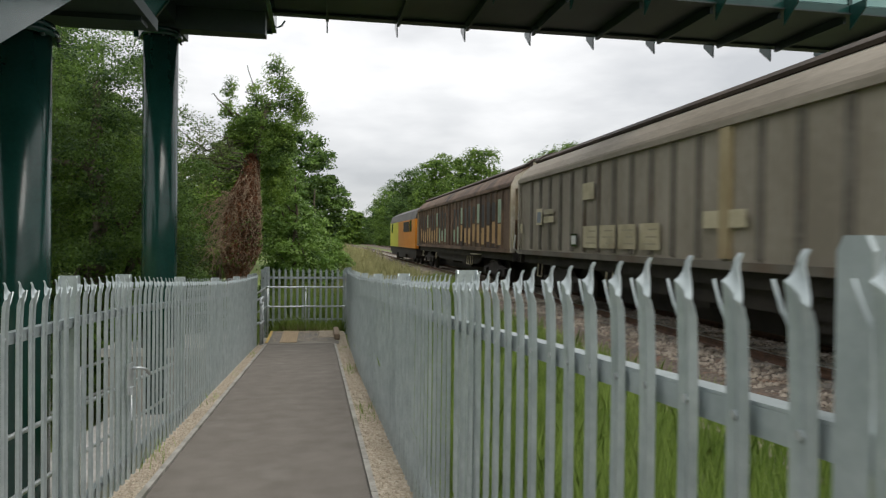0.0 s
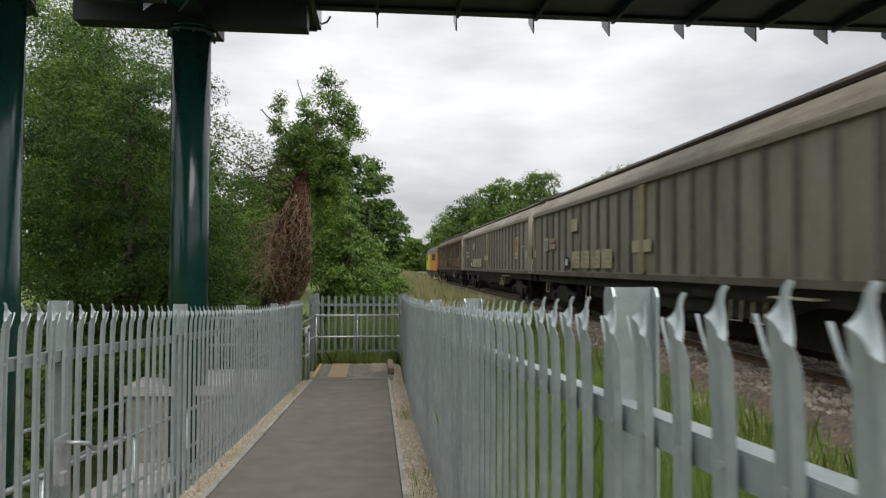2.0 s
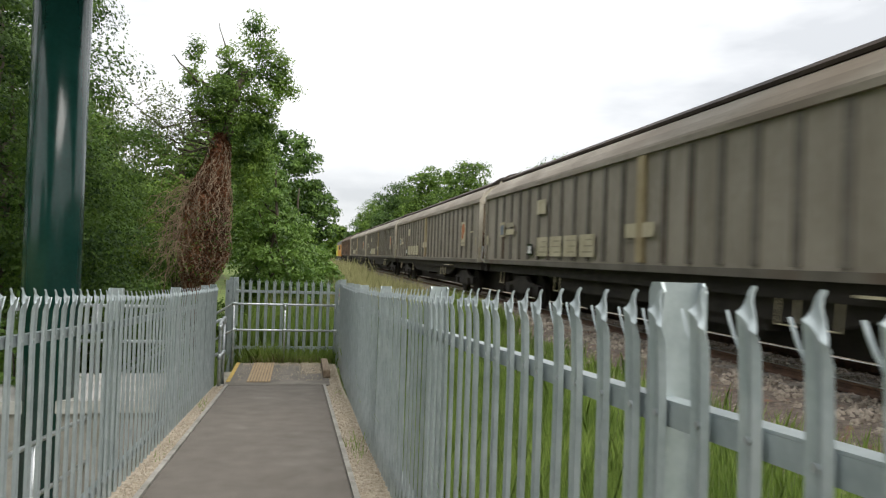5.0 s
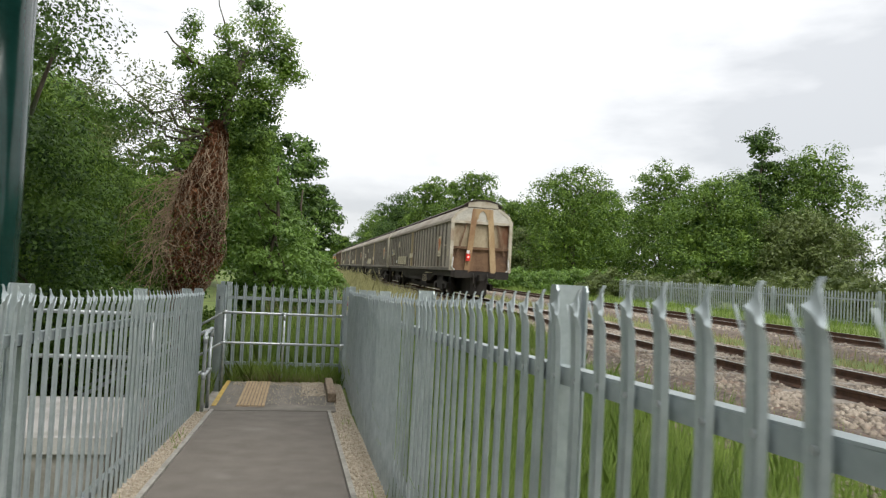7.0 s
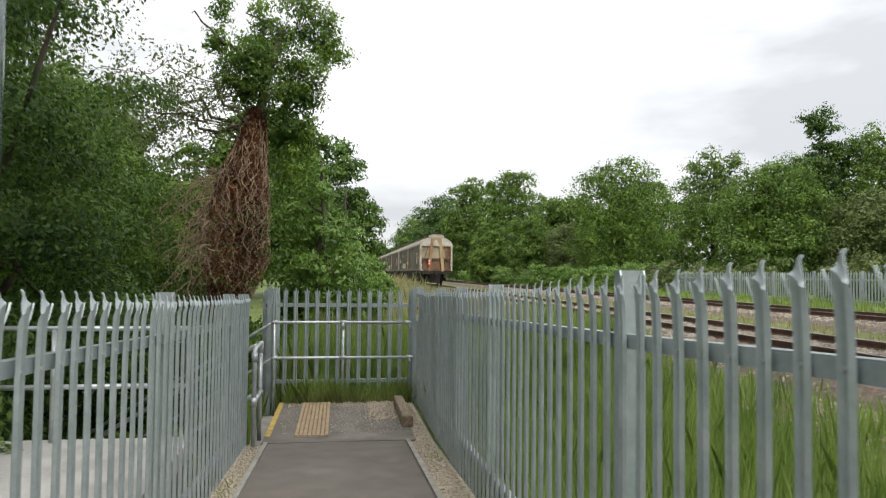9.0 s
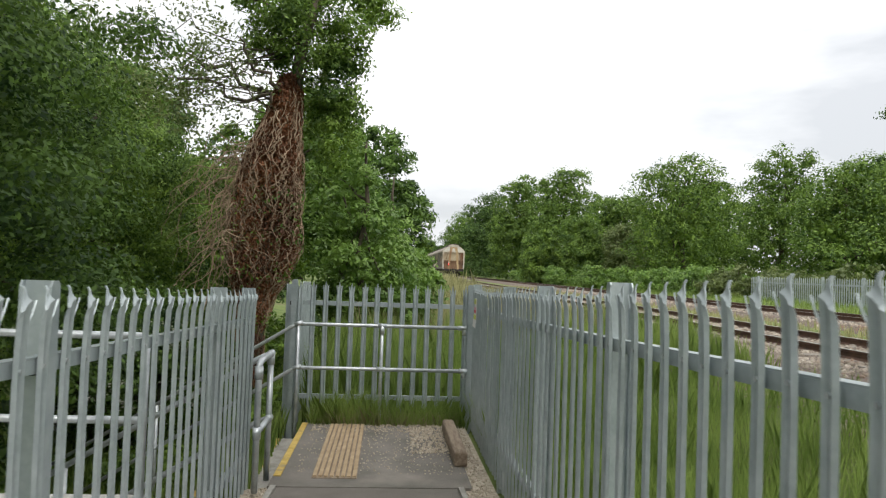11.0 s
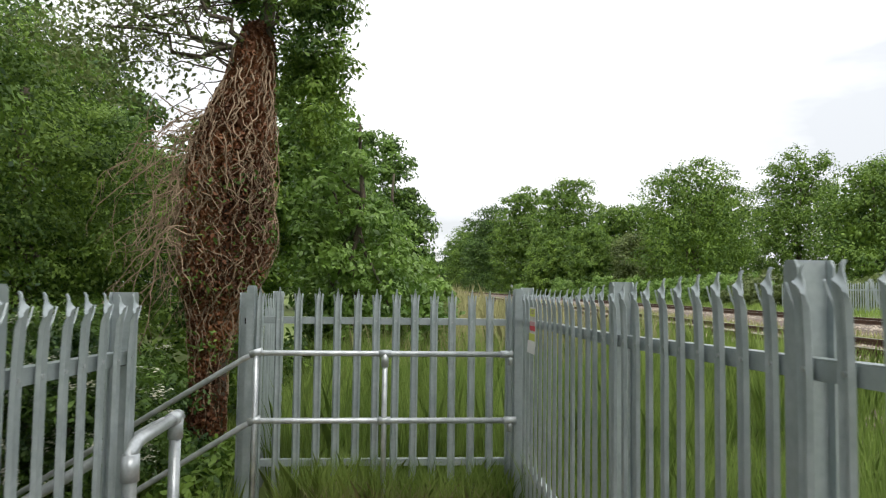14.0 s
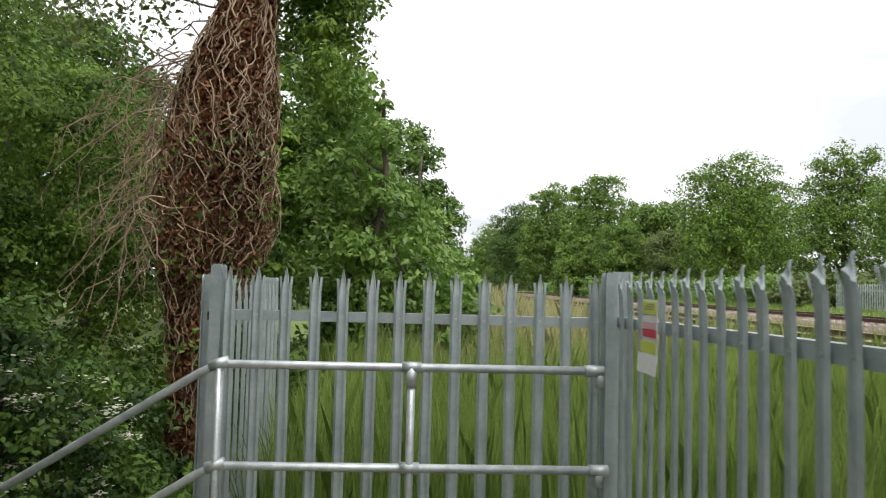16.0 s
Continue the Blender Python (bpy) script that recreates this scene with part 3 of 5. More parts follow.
handrail("galvanised tubular stair handrail with a rounded end",
         [[(NX, 16.2, .05), (NX, 16.2, 1.0), (NX, 16.21, 1.05), (NX, 16.25, 1.08), (NX, 16.30, 1.085), (NX, NY, 1.085)], [(NX, NY, 1.085), (NX - .1, NY, 1.04), (NX - 2.6, NY, 1.04 - .6 * 2.5)], [(NX, 16.2, .52), (NX, NY, .52), (NX - .1, NY, .48), (NX - 2.6, NY, .48 - .6 * 2.5)]],
         [(NX, NY, -.02, 1.085), (NX - 1.7, NY, -1.3, .1)],
         [((NX, 16.2, 1.0), (0, 0, 1)), ((NX, NY - .02, 1.085), (0, 1, 0)), ((NX, NY, 1.04), (0, 0, 1)), ((NX, NY, .52), (0, 1, 0)), ((NX, 16.2, .52), (0, 0, 1))], .026)
for x in (-2.35, -3.6):
    runs, posts = [], []
    for lift in (1.02, .52):
        runs.append([(x, -3, .15 + lift), (x, 4, .05 + lift), (x, 10, -.45 + lift), (x, 15.8, -.95 + lift)])
    for k in range(10):
        y = -2.6 + 2 * k
        zz = float(np.interp(y, [-3, 4, 10, 15.8], [.15, .05, -.45, -.95]))
        posts.append((x, y, zz - .3, zz + 1.02))
    handrail("galvanised tubular handrail along the lower path", runs, posts, [])
g = Geo()
for (y0, z0), (y1, z1) in zip(((-6, .2), (4, .05), (10, -.45)), ((4, .05), (10, -.45), (19, -1.12))):
    g.box(-3.55, -2.4, y0, y1, z0 - .4, z0, z1 - z0)
solid("lower_path", g, PALE_SLAB, "pale concrete lower path beyond the fence", "path", "structure")


# ---- footbridge ----
bridge = thing("footbridge", "dark green painted steel footbridge crossing over the railway", "footbridge")
BY0, BY1, BZ = 11.8, 14.0, 6.93
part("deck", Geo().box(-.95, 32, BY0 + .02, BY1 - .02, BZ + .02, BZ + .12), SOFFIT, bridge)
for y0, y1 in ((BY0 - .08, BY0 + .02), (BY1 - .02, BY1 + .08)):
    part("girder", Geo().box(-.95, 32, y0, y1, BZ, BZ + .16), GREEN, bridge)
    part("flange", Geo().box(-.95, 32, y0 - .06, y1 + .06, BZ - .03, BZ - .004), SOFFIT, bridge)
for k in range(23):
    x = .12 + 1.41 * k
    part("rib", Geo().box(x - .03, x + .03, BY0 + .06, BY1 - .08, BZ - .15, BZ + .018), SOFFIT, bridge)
    for ya, yb in ((BY1 + .085, BY1 + .48), (BY0 - .48, BY0 - .085)):
        gz = Geo()
        gz.v = [(x - .012, ya, BZ - .32), (x - .012, yb, BZ + .0), (x - .012, yb, BZ + .155), (x - .012, ya, BZ + .155)]
        if ya < BY0:
            gz.v = [(x - .012, yb, BZ - .32), (x - .012, ya, BZ + .0), (x - .012, ya, BZ + .155), (x - .012, yb, BZ + .155)]
        gz.v += [(x + .012, b, c) for a, b, c in gz.v]
        gz.f = [(0, 1, 2, 3), (7, 6, 5, 4), (0, 4, 5, 1), (1, 5, 6, 2), (2, 6, 7, 3), (3, 7, 4, 0)]
        part("bracket", gz, GREEN, bridge)
    for y in (BY0 - .05, BY1 + .05):
        part("parapet_post", Geo().box(x - .04, x + .04, y - .04, y + .04, BZ + .161, BZ + 2.1), GREEN, bridge)
        if k < 22:
            part("parapet_panel", Geo().box(x + .045, x + 1.365, y - .012, y + .012, BZ + .18, BZ + 2.05), GREEN_PANEL, bridge, "pale green infill panel")

stair = thing("bridge_stairs", "dark green steel bridge landing and stair flight on round columns", "stairs")


def column(x, y, z0, z1, r=.335):
    pr = [(r * math.cos(2 * math.pi * i / 32), r * math.sin(2 * math.pi * i / 32)) for i in range(32)]
    for name, z_a, z_b, s in (("column", z0, z1, 1.0), ("collar", z1 - .03, z1 + .05, 1.22), ("collar", z1 + .05, z1 + .12, 1.1)):
        g = Geo()
        g.v = [(x + s * a, y + s * b, z_a) for a, b in pr] + [(x + s * a, y + s * b, z_b) for a, b in pr]
        g.f = [(i, (i + 1) % 32, 32 + (i + 1) % 32, 32 + i) for i in range(32)] + [tuple(reversed(range(32))), tuple(range(32, 64))]
        ob = part(name, g, GREEN, stair)
        ob.data.polygons.foreach_set("use_smooth", [len(p.vertices) == 4 for p in ob.data.polygons])
    for k in range(10):
        t = 2 * math.pi * k / 10
        part("bolt", Geo().tube([(x + .375 * math.cos(t), y + .375 * math.sin(t), z1 - .06), (x + .375 * math.cos(t), y + .375 * math.sin(t), z1 - .031)], .02, 6), SOFFIT, stair)


column(-2.84, 13.20, -1.4, 6.08, .30)
column(-3.06, 7.80, -1.3, 4.56, .30)
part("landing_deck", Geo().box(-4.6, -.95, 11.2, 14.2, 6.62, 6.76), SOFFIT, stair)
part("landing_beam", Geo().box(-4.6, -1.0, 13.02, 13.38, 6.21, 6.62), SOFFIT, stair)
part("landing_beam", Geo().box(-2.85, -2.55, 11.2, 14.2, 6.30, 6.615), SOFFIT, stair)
part("landing_fascia", Geo().box(-4.6, -.95, 14.2, 14.28, 6.57, 7.0), GREEN, stair)
part("landing_fascia", Geo().box(-.95, -.87, 11.2, 14.2, 6.57, 6.92), GREEN, stair)
part("landing_parapet", Geo().box(-4.6, -.95, 14.2, 14.25, 7.0, 8.3), GREEN_PANEL, stair)
part("gusset", Geo().prism([(-2.95, 6.35), (-2.7, 6.02), (-2.45, 6.35)], 11.95, 12.02), GREEN, stair, "pale green gusset plate")
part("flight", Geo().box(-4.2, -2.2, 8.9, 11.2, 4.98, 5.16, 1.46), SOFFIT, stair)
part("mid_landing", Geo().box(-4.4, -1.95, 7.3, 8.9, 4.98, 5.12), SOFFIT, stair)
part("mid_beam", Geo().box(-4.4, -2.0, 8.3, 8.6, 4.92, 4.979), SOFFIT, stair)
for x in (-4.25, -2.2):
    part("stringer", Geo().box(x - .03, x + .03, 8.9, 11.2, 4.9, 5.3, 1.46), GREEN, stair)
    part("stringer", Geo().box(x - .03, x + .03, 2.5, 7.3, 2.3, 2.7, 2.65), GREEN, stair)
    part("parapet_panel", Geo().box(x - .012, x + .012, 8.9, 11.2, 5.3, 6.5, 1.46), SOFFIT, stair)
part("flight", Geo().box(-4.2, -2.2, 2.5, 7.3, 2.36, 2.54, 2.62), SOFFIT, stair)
part("hook", Geo().tube([(-1.0, 14.3, 6.98), (-1.0, 14.3, 6.66), (-.78, 14.3, 6.76), (-.72, 14.3, 6.86)], .02), GREEN, stair)


# ---- railway ----
def track(cx, y0, y1, near, label):
    t = thing("railway_track", label, "railway track", kind="structure")
    w = 2.1
    part("ballast_bed", Geo().prism([(cx - w - 1.0, .30), (cx + w + 1.0, .30), (cx + w, .78), (cx - w, .78)], y0, y1), BALLAST_BED, t)
    for s in (-1, 1):
        x = cx + s * .7525
        part("rail", Geo().prism([(x - .07, .80), (x + .07, .80), (x + .012, .83), (x + .012, .89), (x + .036, .90), (x + .036, RAIL_Z - .004), (x - .036, RAIL_Z - .004), (x - .036, .90), (x - .012, .89), (x - .012, .83)], y0, y1), RUST, t)
        part("rail_head", Geo().box(x - .03, x + .03, y0, y1, RAIL_Z - .0035, RAIL_Z), RAILTOP, t, "polished rail head")
    sl = Geo().box(-1.25, 1.25, -.125, .125, -.12, .035).mesh("sleeper", SLEEPER)
    for k in range(int((near[1] - near[0]) / .7)):
        part("sleeper", sl, None, t, at=pose(cx + random.uniform(-.03, .03), near[0] + .7 * k, .765, 0, 0, random.uniform(-.6, .6)))
    t.matrix_basis = pose(cx, 10, 0, 0, 0, -BEARING) @ pose(-cx, -10, 0)
    return t


track(TRACK_X, -150, 420, (-6, 95), "rusty railway track on stone ballast")
track(TRACK2_X, -150, 420, (-6, 80), "farther rusty railway track on stone ballast")
stones("ballast", 22000, (TRACK_X - 2.6, TRACK_X + 2.3), (1, 42), lambda x, y: .79 - max(0, abs(x - TRACK_X) - 2.0) * .44, .042, STONE, "loose brown and pink ballast stones")
stones("ballast", 6000, (TRACK2_X - 2.4, TRACK2_X + 2.3), (10, 60), lambda x, y: .79 - max(0, abs(x - TRACK2_X) - 2.0) * .44, .045, STONE, "loose rusty ballast stones")
stones("ballast", 5000, (TRACK_X - 3.3, TRACK_X - 2.5), (1, 30), lambda x, y: max(ground_z(x, y), .79 - max(0, abs(x - TRACK_X) - 2.0) * .44) + .005, .034, STONE, "ballast stones spilling into the grass")
stones("gravel_debris", 900, (.02, .50), (17.6, 19.2), lambda x, y: .012, .016, GRAVEL, "loose gravel and grit at the landing's corner")
stones("gravel_debris", 500, (-1.1, .3), (18.5, 19.0), lambda x, y: .010, .012, GRAVEL, "grit along the landing's far edge")

# small deck at the foot of the lower steps, with its end rails
deck = tagged(new("deck_slab", Geo().box(-3.75, -1.62, 12.95, 14.75, .36, .50).mesh("deck_slab", PALE_SLAB)), "pale concrete deck slab behind the fence", "deck", kind="structure")
wall_low = tagged(new("deck_wall", Geo().box(-3.70, -1.67, 13.0, 14.70, -1.3, .359).mesh("deck_wall", EDGING)), "rough concrete wall under the deck", "wall", kind="structure")
handrail("galvanised tubular handrail across the deck behind the fence",
         [[(-1.66, 14.66, 1.43), (-3.70, 14.66, 1.43)], [(-1.66, 14.66, .95), (-3.70, 14.66, .95)]],
         [(-1.66, 14.66, .5, 1.43), (-2.72, 14.66, .5, 1.43), (-3.70, 14.66, .5, 1.43)], [])


# ---- train ----
BODY0, SEAM, EAVE = 1.20, 3.24, 3.32
HALF = 10.8
ROOF = [(-1.33, EAVE), (-1.30, 3.43), (-1.16, 3.61), (-.95, 3.80), (-.62, 3.97), (.62, 3.97), (.95, 3.80), (1.16, 3.61), (1.30, 3.43), (1.33, EAVE)]


def van(label, side, rib, brown):
    """A long bogie van: local y along the track, origin at rail level; front at +y."""
    v = thing("freight_van", label, "freight wagon", "vans of the freight train")
    part("body", Geo().box(-1.27, 1.27, -HALF + .15, HALF - .15, BODY0 + .01, EAVE - .01), side, v)
    part("roof", Geo().prism(ROOF, -HALF + .02, HALF - .02), side if brown else VAN_CORNICE, v, smooth=False)
    cap = Geo().prism([(-.80, 3.90), (-.83, 3.95), (-.58, 4.10), (-.25, 4.19), (.25, 4.19), (.58, 4.10), (.83, 3.95), (.80, 3.90)], -HALF + .01, HALF - .01)
    part("roof_cap", cap, VAN_ROOF, v, "sooty raised roof cap")
    for s in (-1, 1):
        part("sill", Geo().box(min(s * 1.20, s * 1.33), max(s * 1.20, s * 1.33), -HALF, HALF, BODY0 - .02, BODY0 + .10), rib, v)
        part("cornice_rail", Geo().box(min(s * 1.24, s * 1.352), max(s * 1.24, s * 1.352), -HALF, HALF, SEAM + .03, EAVE + .05), side if brown else VAN_CORNICE, v)
        part("middle_pillar", Geo().box(min(s * 1.2, s * 1.345), max(s * 1.2, s * 1.345), -.13, .13, BODY0 + .14, EAVE - .06), side if brown else PILLAR, v, "" if brown else "faded cream middle pillar")
        for e in (-1, 1):
            part("corner_post", Geo().box(min(s * 1.2, s * 1.34), max(s * 1.2, s * 1.34), min(e * (HALF - .14), e * HALF), max(e * (HALF - .14), e * HALF), BODY0 + .14, EAVE - .01), PILLAR if brown else side, v)
            for k in range(12):
                y = e * (.78 + .8 * k)
                if s < 0 or k % 3 == 0:
                    part("rib", Geo().prism([(s * 1.268, 0), (s * 1.325, .03), (s * 1.325, .13), (s * 1.268, .16)] if s < 0 else [(1.268, .16), (1.325, .13), (1.325, .03), (1.268, 0)], 0, SEAM - BODY0 - .14).mesh("rib", rib), None, v,
                         at=Matrix.Translation((0, y - .08, BODY0 + .14)) @ Matrix(((1, 0, 0, 0), (0, 0, 1, 0), (0, 1, 0, 0), (0, 0, 0, 1))))
    for e in (-1, 1):
        yo, yi = e * HALF, e * (HALF - .06)
        lo, hi = min(yo, yi), max(yo, yi)
        wall = [(-1.2, EAVE - .07), (1.2, EAVE - .07), (1.2, EAVE), (1.14, 3.52), (.9, 3.71), (.6, 3.86), (-.6, 3.86), (-.9, 3.71), (-1.14, 3.52), (-1.2, EAVE)]
        back = (e * (HALF - .15), e * (HALF - .13))
        part("end_wall", Geo().prism(wall, min(e * (HALF - .019), e * (HALF - .012)), max(e * (HALF - .019), e * (HALF - .012))), END_UPPER, v, "dusty pale upper end panel")
        part("end_wall_middle", Geo().box(-1.2, 1.2, min(back), max(back), 2.19, EAVE - .07), VAN_END, v, "tan end wall streaked with rust")
        part("end_wall_lower", Geo().box(-1.2, 1.2, min(back), max(back), BODY0, 2.19), VAN_END_LOW, v, "heavily rusted lower end wall")
        part("end_beam", Geo().box(-1.2, 1.2, lo, hi, EAVE - .12, EAVE - .02), END_EDGE, v)
        part("end_beam", Geo().box(-1.2, 1.2, lo, hi, 2.12, 2.22), VAN_END_LOW, v)
        for s in (-1, 1):
            g = Geo()
            a, b = (s * .20, 3.84), (s * .44, 3.84)
            c, d = (s * .70, BODY0 - .05), (s * .46, BODY0 - .05)
            pr = [a, b, c, d] if s > 0 else [d, c, b, a]
            part("end_brace", g.prism(pr, lo - .01, hi + .01), END_PILLAR, v, "rust-stained diagonal end pillar")
            tie = [(s * .52, 3.60), (s * .58, 3.60), (s * 1.06, 1.9), (s * 1.0, 1.9)]
            part("diagonal_tie", Geo().prism(tie[::-s], lo + .02, hi - .01), VAN_END_LOW, v, "rusty thin diagonal tie")
            part("pipe", Geo().tube([(s * .3, yo, 1.1), (s * .3, yo + e * .12, 1.0), (s * .3, yo + e * .2, .7), (s * .22, yo + e * .12, .5)], .03, 6), UNDER, v, "black brake hose")
            part("lever", Geo().tube([(s * 1.12, yo + e * .02, 1.22), (s * 1.24, yo + e * .06, 1.34), (s * 1.20, yo + e * .06, 1.75)], .03, 6), WHITE_CARD, v, "white painted lever")
            part("end_edge", Geo().prism([(s * 1.2, BODY0), (s * 1.34, BODY0), (s * 1.34, EAVE), (s * 1.18, 3.61), (s * .70, 3.89), (s * .66, 3.82), (s * 1.08, 3.55), (s * 1.2, EAVE)][::s], lo - .006, hi + .006), END_EDGE, v)
            part("grab_rail", Geo().tube([(s * 1.28, yo + e * .05, 1.35), (s * 1.28, yo + e * .07, 1.9)], .02, 6), CREAM, v)
            part("buffer", Geo().tube([(s * .87, e * (HALF - .1), 1.06), (s * .87, e * (HALF + .28), 1.06)], .10, 10), UNDER, v)
            part("buffer_head", Geo().box(s * .87 - .28, s * .87 + .28, min(e * (HALF + .28), e * (HALF + .33)), max(e * (HALF + .28), e * (HALF + .33)), .90, 1.22), UNDER, v)
        arch = [(-.25, 3.845), (-.25, 3.40), (-.19, 3.40), (-.165, 3.55), (-.12, 3.66), (-.06, 3.73), (0, 3.75), (.06, 3.73), (.12, 3.66), (.165, 3.55), (.19, 3.40), (.25, 3.40), (.25, 3.845)]
        part("end_arch", Geo().prism(arch, lo - .014, hi + .014), END_PILLAR, v, "tan arch joining the end pillars")
        part("roof_lip", Geo().prism([(-.84, 3.94), (-.60, 4.10), (-.25, 4.19), (.25, 4.19), (.60, 4.10), (.84, 3.94), (.84, 3.98), (.60, 4.145), (.25, 4.235), (-.25, 4.235), (-.60, 4.145), (-.84, 3.98)], min(e * (HALF - .3), e * (HALF + .05)), max(e * (HALF - .3), e * (HALF + .05))), VAN_ROOF, v, "dark lip of the roof cap")
        part("coupling", Geo().box(-.12, .12, min(yo, yo + e * .4), max(yo, yo + e * .4), .82, 1.05), UNDER, v, "black coupling hook")
        part("headstock", Geo().box(-1.25, 1.25, lo, hi, .92, BODY0 - .021), UNDER, v)
        part("end_cap", Geo().prism([(-.66, 3.9), (.66, 3.9), (.62, 4.08), (.25, 4.17), (-.25, 4.17), (-.62, 4.08)], lo - .012, hi + .012), END_EDGE, v)
    for s in (-1, 1):
        part("solebar", Geo().box(min(s * 1.05, s * 1.15), max(s * 1.05, s * 1.15), -HALF + .1, HALF - .1, .93, BODY0 - .021), UNDER, v)
    part("underframe_box", Geo().box(-.9, .9, -3.0, -1.2, .45, .93), UNDER, v)
    part("underframe_box", Geo().box(-.9, .9, 1.0, 2.2, .5, .93), UNDER, v)
    # Sill made deep, trusses added, to fill the shaded gap underneath with black.
    part("centre_sill", Geo().box(-.35, .35, -HALF + .1, HALF - .1, .2, .93), UNDER, v)
    for s in (-1, 1):
        part("truss", Geo().prism([(-5.6, .929), (-4.4, .62), (4.4, .62), (5.6, .929)], -.04, .04).mesh("truss", UNDER), None, v, at=Matrix.Translation((s * .95, 0, 0)) @ pose(0, 0, 0, 0, 0, 90))
    for e in (-1, 1):
        for s in (-1, 1):
            x = s * 1.0
            part("bogie_frame", Geo().prism([(-1.45, .38), (1.45, .38), (1.5, .62), (.7, .70), (.45, .86), (-.45, .86), (-.7, .70), (-1.5, .62)], -.06, .06).mesh("bogie_frame", UNDER), None, v,
                 at=Matrix.Translation((x, e * 7.6, 0)) @ pose(0, 0, 0, 0, 0, 90))
            for q in (-.9, .9):
                w = part("wheel", Geo().tube([(s * .66, e * 7.6 + q, .46), (s * .80, e * 7.6 + q, .46)], .46, 24), UNDER, v)
                part("axlebox", Geo().box(min(s * 1.06, s * 1.16), max(s * 1.06, s * 1.16), e * 7.6 + q - .14, e * 7.6 + q + .14, .34, .58), UNDER, v)
        part("bogie_bolster", Geo().box(-1.0, 1.0, e * 7.6 - .3, e * 7.6 + .3, .5, .92), UNDER, v)
    for q in (-4.6, -3.9, 4.2, 8.9):
        part("step_loop", Geo().tube([(-1.18, q, .93), (-1.2, q, .60), (-1.2, q + .35, .60), (-1.18, q + .35, .93)], .015, 6), CREAM, v)
    part("step_board", Geo().box(-1.36, -1.14, -6.0, -5.0, 1.02, 1.05), CREAM, v)
    return v


def plate(v, name, y0, y1, z0, z1, material, label="", x=1.333):
    return part(name, Geo().box(-x - .006, -x, y0, y1, z0, z1), material, v, label)


def dress(v):
    """Faded lettering panels and emblems on the side that faces the path."""
    z = -RAIL_Z
    plate(v, "emblem_board", 8.5, 9.0, 2.93 + z + 0, 3.37 + z, CREAM, "faded cream emblem board")
    plate(v, "emblem", 8.58, 8.9, 2.99 + z, 3.28 + z, BLUE_LOGO, "faded blue emblem", 1.34)
    plate(v, "name_bar", 7.6, 8.35, 3.2 + z, 3.33 + z, LABEL_INK, "faded unreadable lettering bar")
    plate(v, "name_bar", 7.55, 8.35, 2.98 + z, 3.14 + z, CREAM)
    plate(v, "card_holder", 5.9, 6.3, 2.38 + z, 2.68 + z, GLASS_DARK, "black card holder")
    plate(v, "card", 5.96, 6.24, 2.43 + z, 2.63 + z, WHITE_CARD, "white card", 1.34)
    for k in range(4):
        y = 1.95 + .93 * k
        plate(v, "data_panel", y, y + .78, 2.36 + z, 2.84 + z, CREAM, "faded cream data panel")
        for q in range(3):
            plate(v, "data_bar", y + .1, y + .62 - .1 * ((q + k) % 3), 2.45 + z + .13 * q, 2.48 + z + .13 * q, LABEL_INK, "", 1.34)
    plate(v, "upper_panel", 4.95, 5.6, 3.43 + z, 3.80 + z, CREAM, "faded cream panel")
    for s in (-1, 1):
        plate(v, "pillar_patch", min(s * .14, s * .55), max(s * .14, s * .55), 2.72 + z, 2.98 + z, CREAM, "cream patch beside the pillar", 1.338)
    plate(v, "orange_board", -8.75, -8.1, 2.72 + z, 3.62 + z, CREAM, "faded emblem board")
    g = Geo()
    for a, b in ((0, 1),):
        g.v = [(-1.344, -8.42 + .24 * math.cos(2 * math.pi * i / 14), 3.34 + z + .22 * math.sin(2 * math.pi * i / 14)) for i in range(14)]
        g.v += [(-1.339, y, c) for _, y, c in g.v]
        g.f = [tuple(range(14)), tuple(reversed(range(14, 28)))] + [(i, 14 + i, 14 + (i + 1) % 14, (i + 1) % 14) for i in range(14)]
    part("orange_emblem", g, ORANGE_LOGO, v, "faded round orange emblem")
    plate(v, "emblem_tail", -8.45, -8.2, 2.98 + z, 3.16 + z, ORANGE_LOGO, "", 1.34)
    plate(v, "small_bar", -8.7, -8.15, 2.78 + z, 2.86 + z, LABEL_INK, "", 1.34)
    plate(v, "door_bar", -10.0, -9.5, 3.18 + z, 3.22 + z, CREAM)
    for y in (-10.5, 10.3):
        plate(v, "end_patch", y, y + .2, 2.72 + z, 3.0 + z, CREAM, "pale patch near the end", 1.342)


grey_van = van("grimy grey long freight van with cream panels", VAN_GREY, VAN_RIB, False)
dress(grey_van)
brown_van = van("rusty brown freight van with sprayed paint patches", VAN_BROWN, VAN_BROWN, True)
GRAF = [mat("sprayed_ochre", (.40, .24, .09), (.5, .32, .14), 3, .6), mat("sprayed_pale_green", (.22, .32, .22), (.36, .45, .34), 3, .6), mat("sprayed_black", (.012, .012, .012), (.03, .03, .03), 3, .6)]
for k in range(24):
    y = -9.6 + .8 * k
    if k in (11, 12):
        continue
    top = 2.12 + .10 * math.sin(k * 1.7)
    m, name = (GRAF[1], "sprayed pale green paint patch") if 8 < k < 16 else (GRAF[0], "sprayed ochre paint patch")
    plate(brown_van, "sprayed_patch", y + .10, y + .66, 1.42 + .05 * (k % 3), top, m, name, 1.275)
    plate(brown_van, "sprayed_patch", y + .10, y + .66, top + .05, 2.95 - .06 * (k % 2), GRAF[2] if k % 4 else GRAF[1], "sprayed black paint patch" if k % 4 else "sprayed pale green paint patch", 1.275)

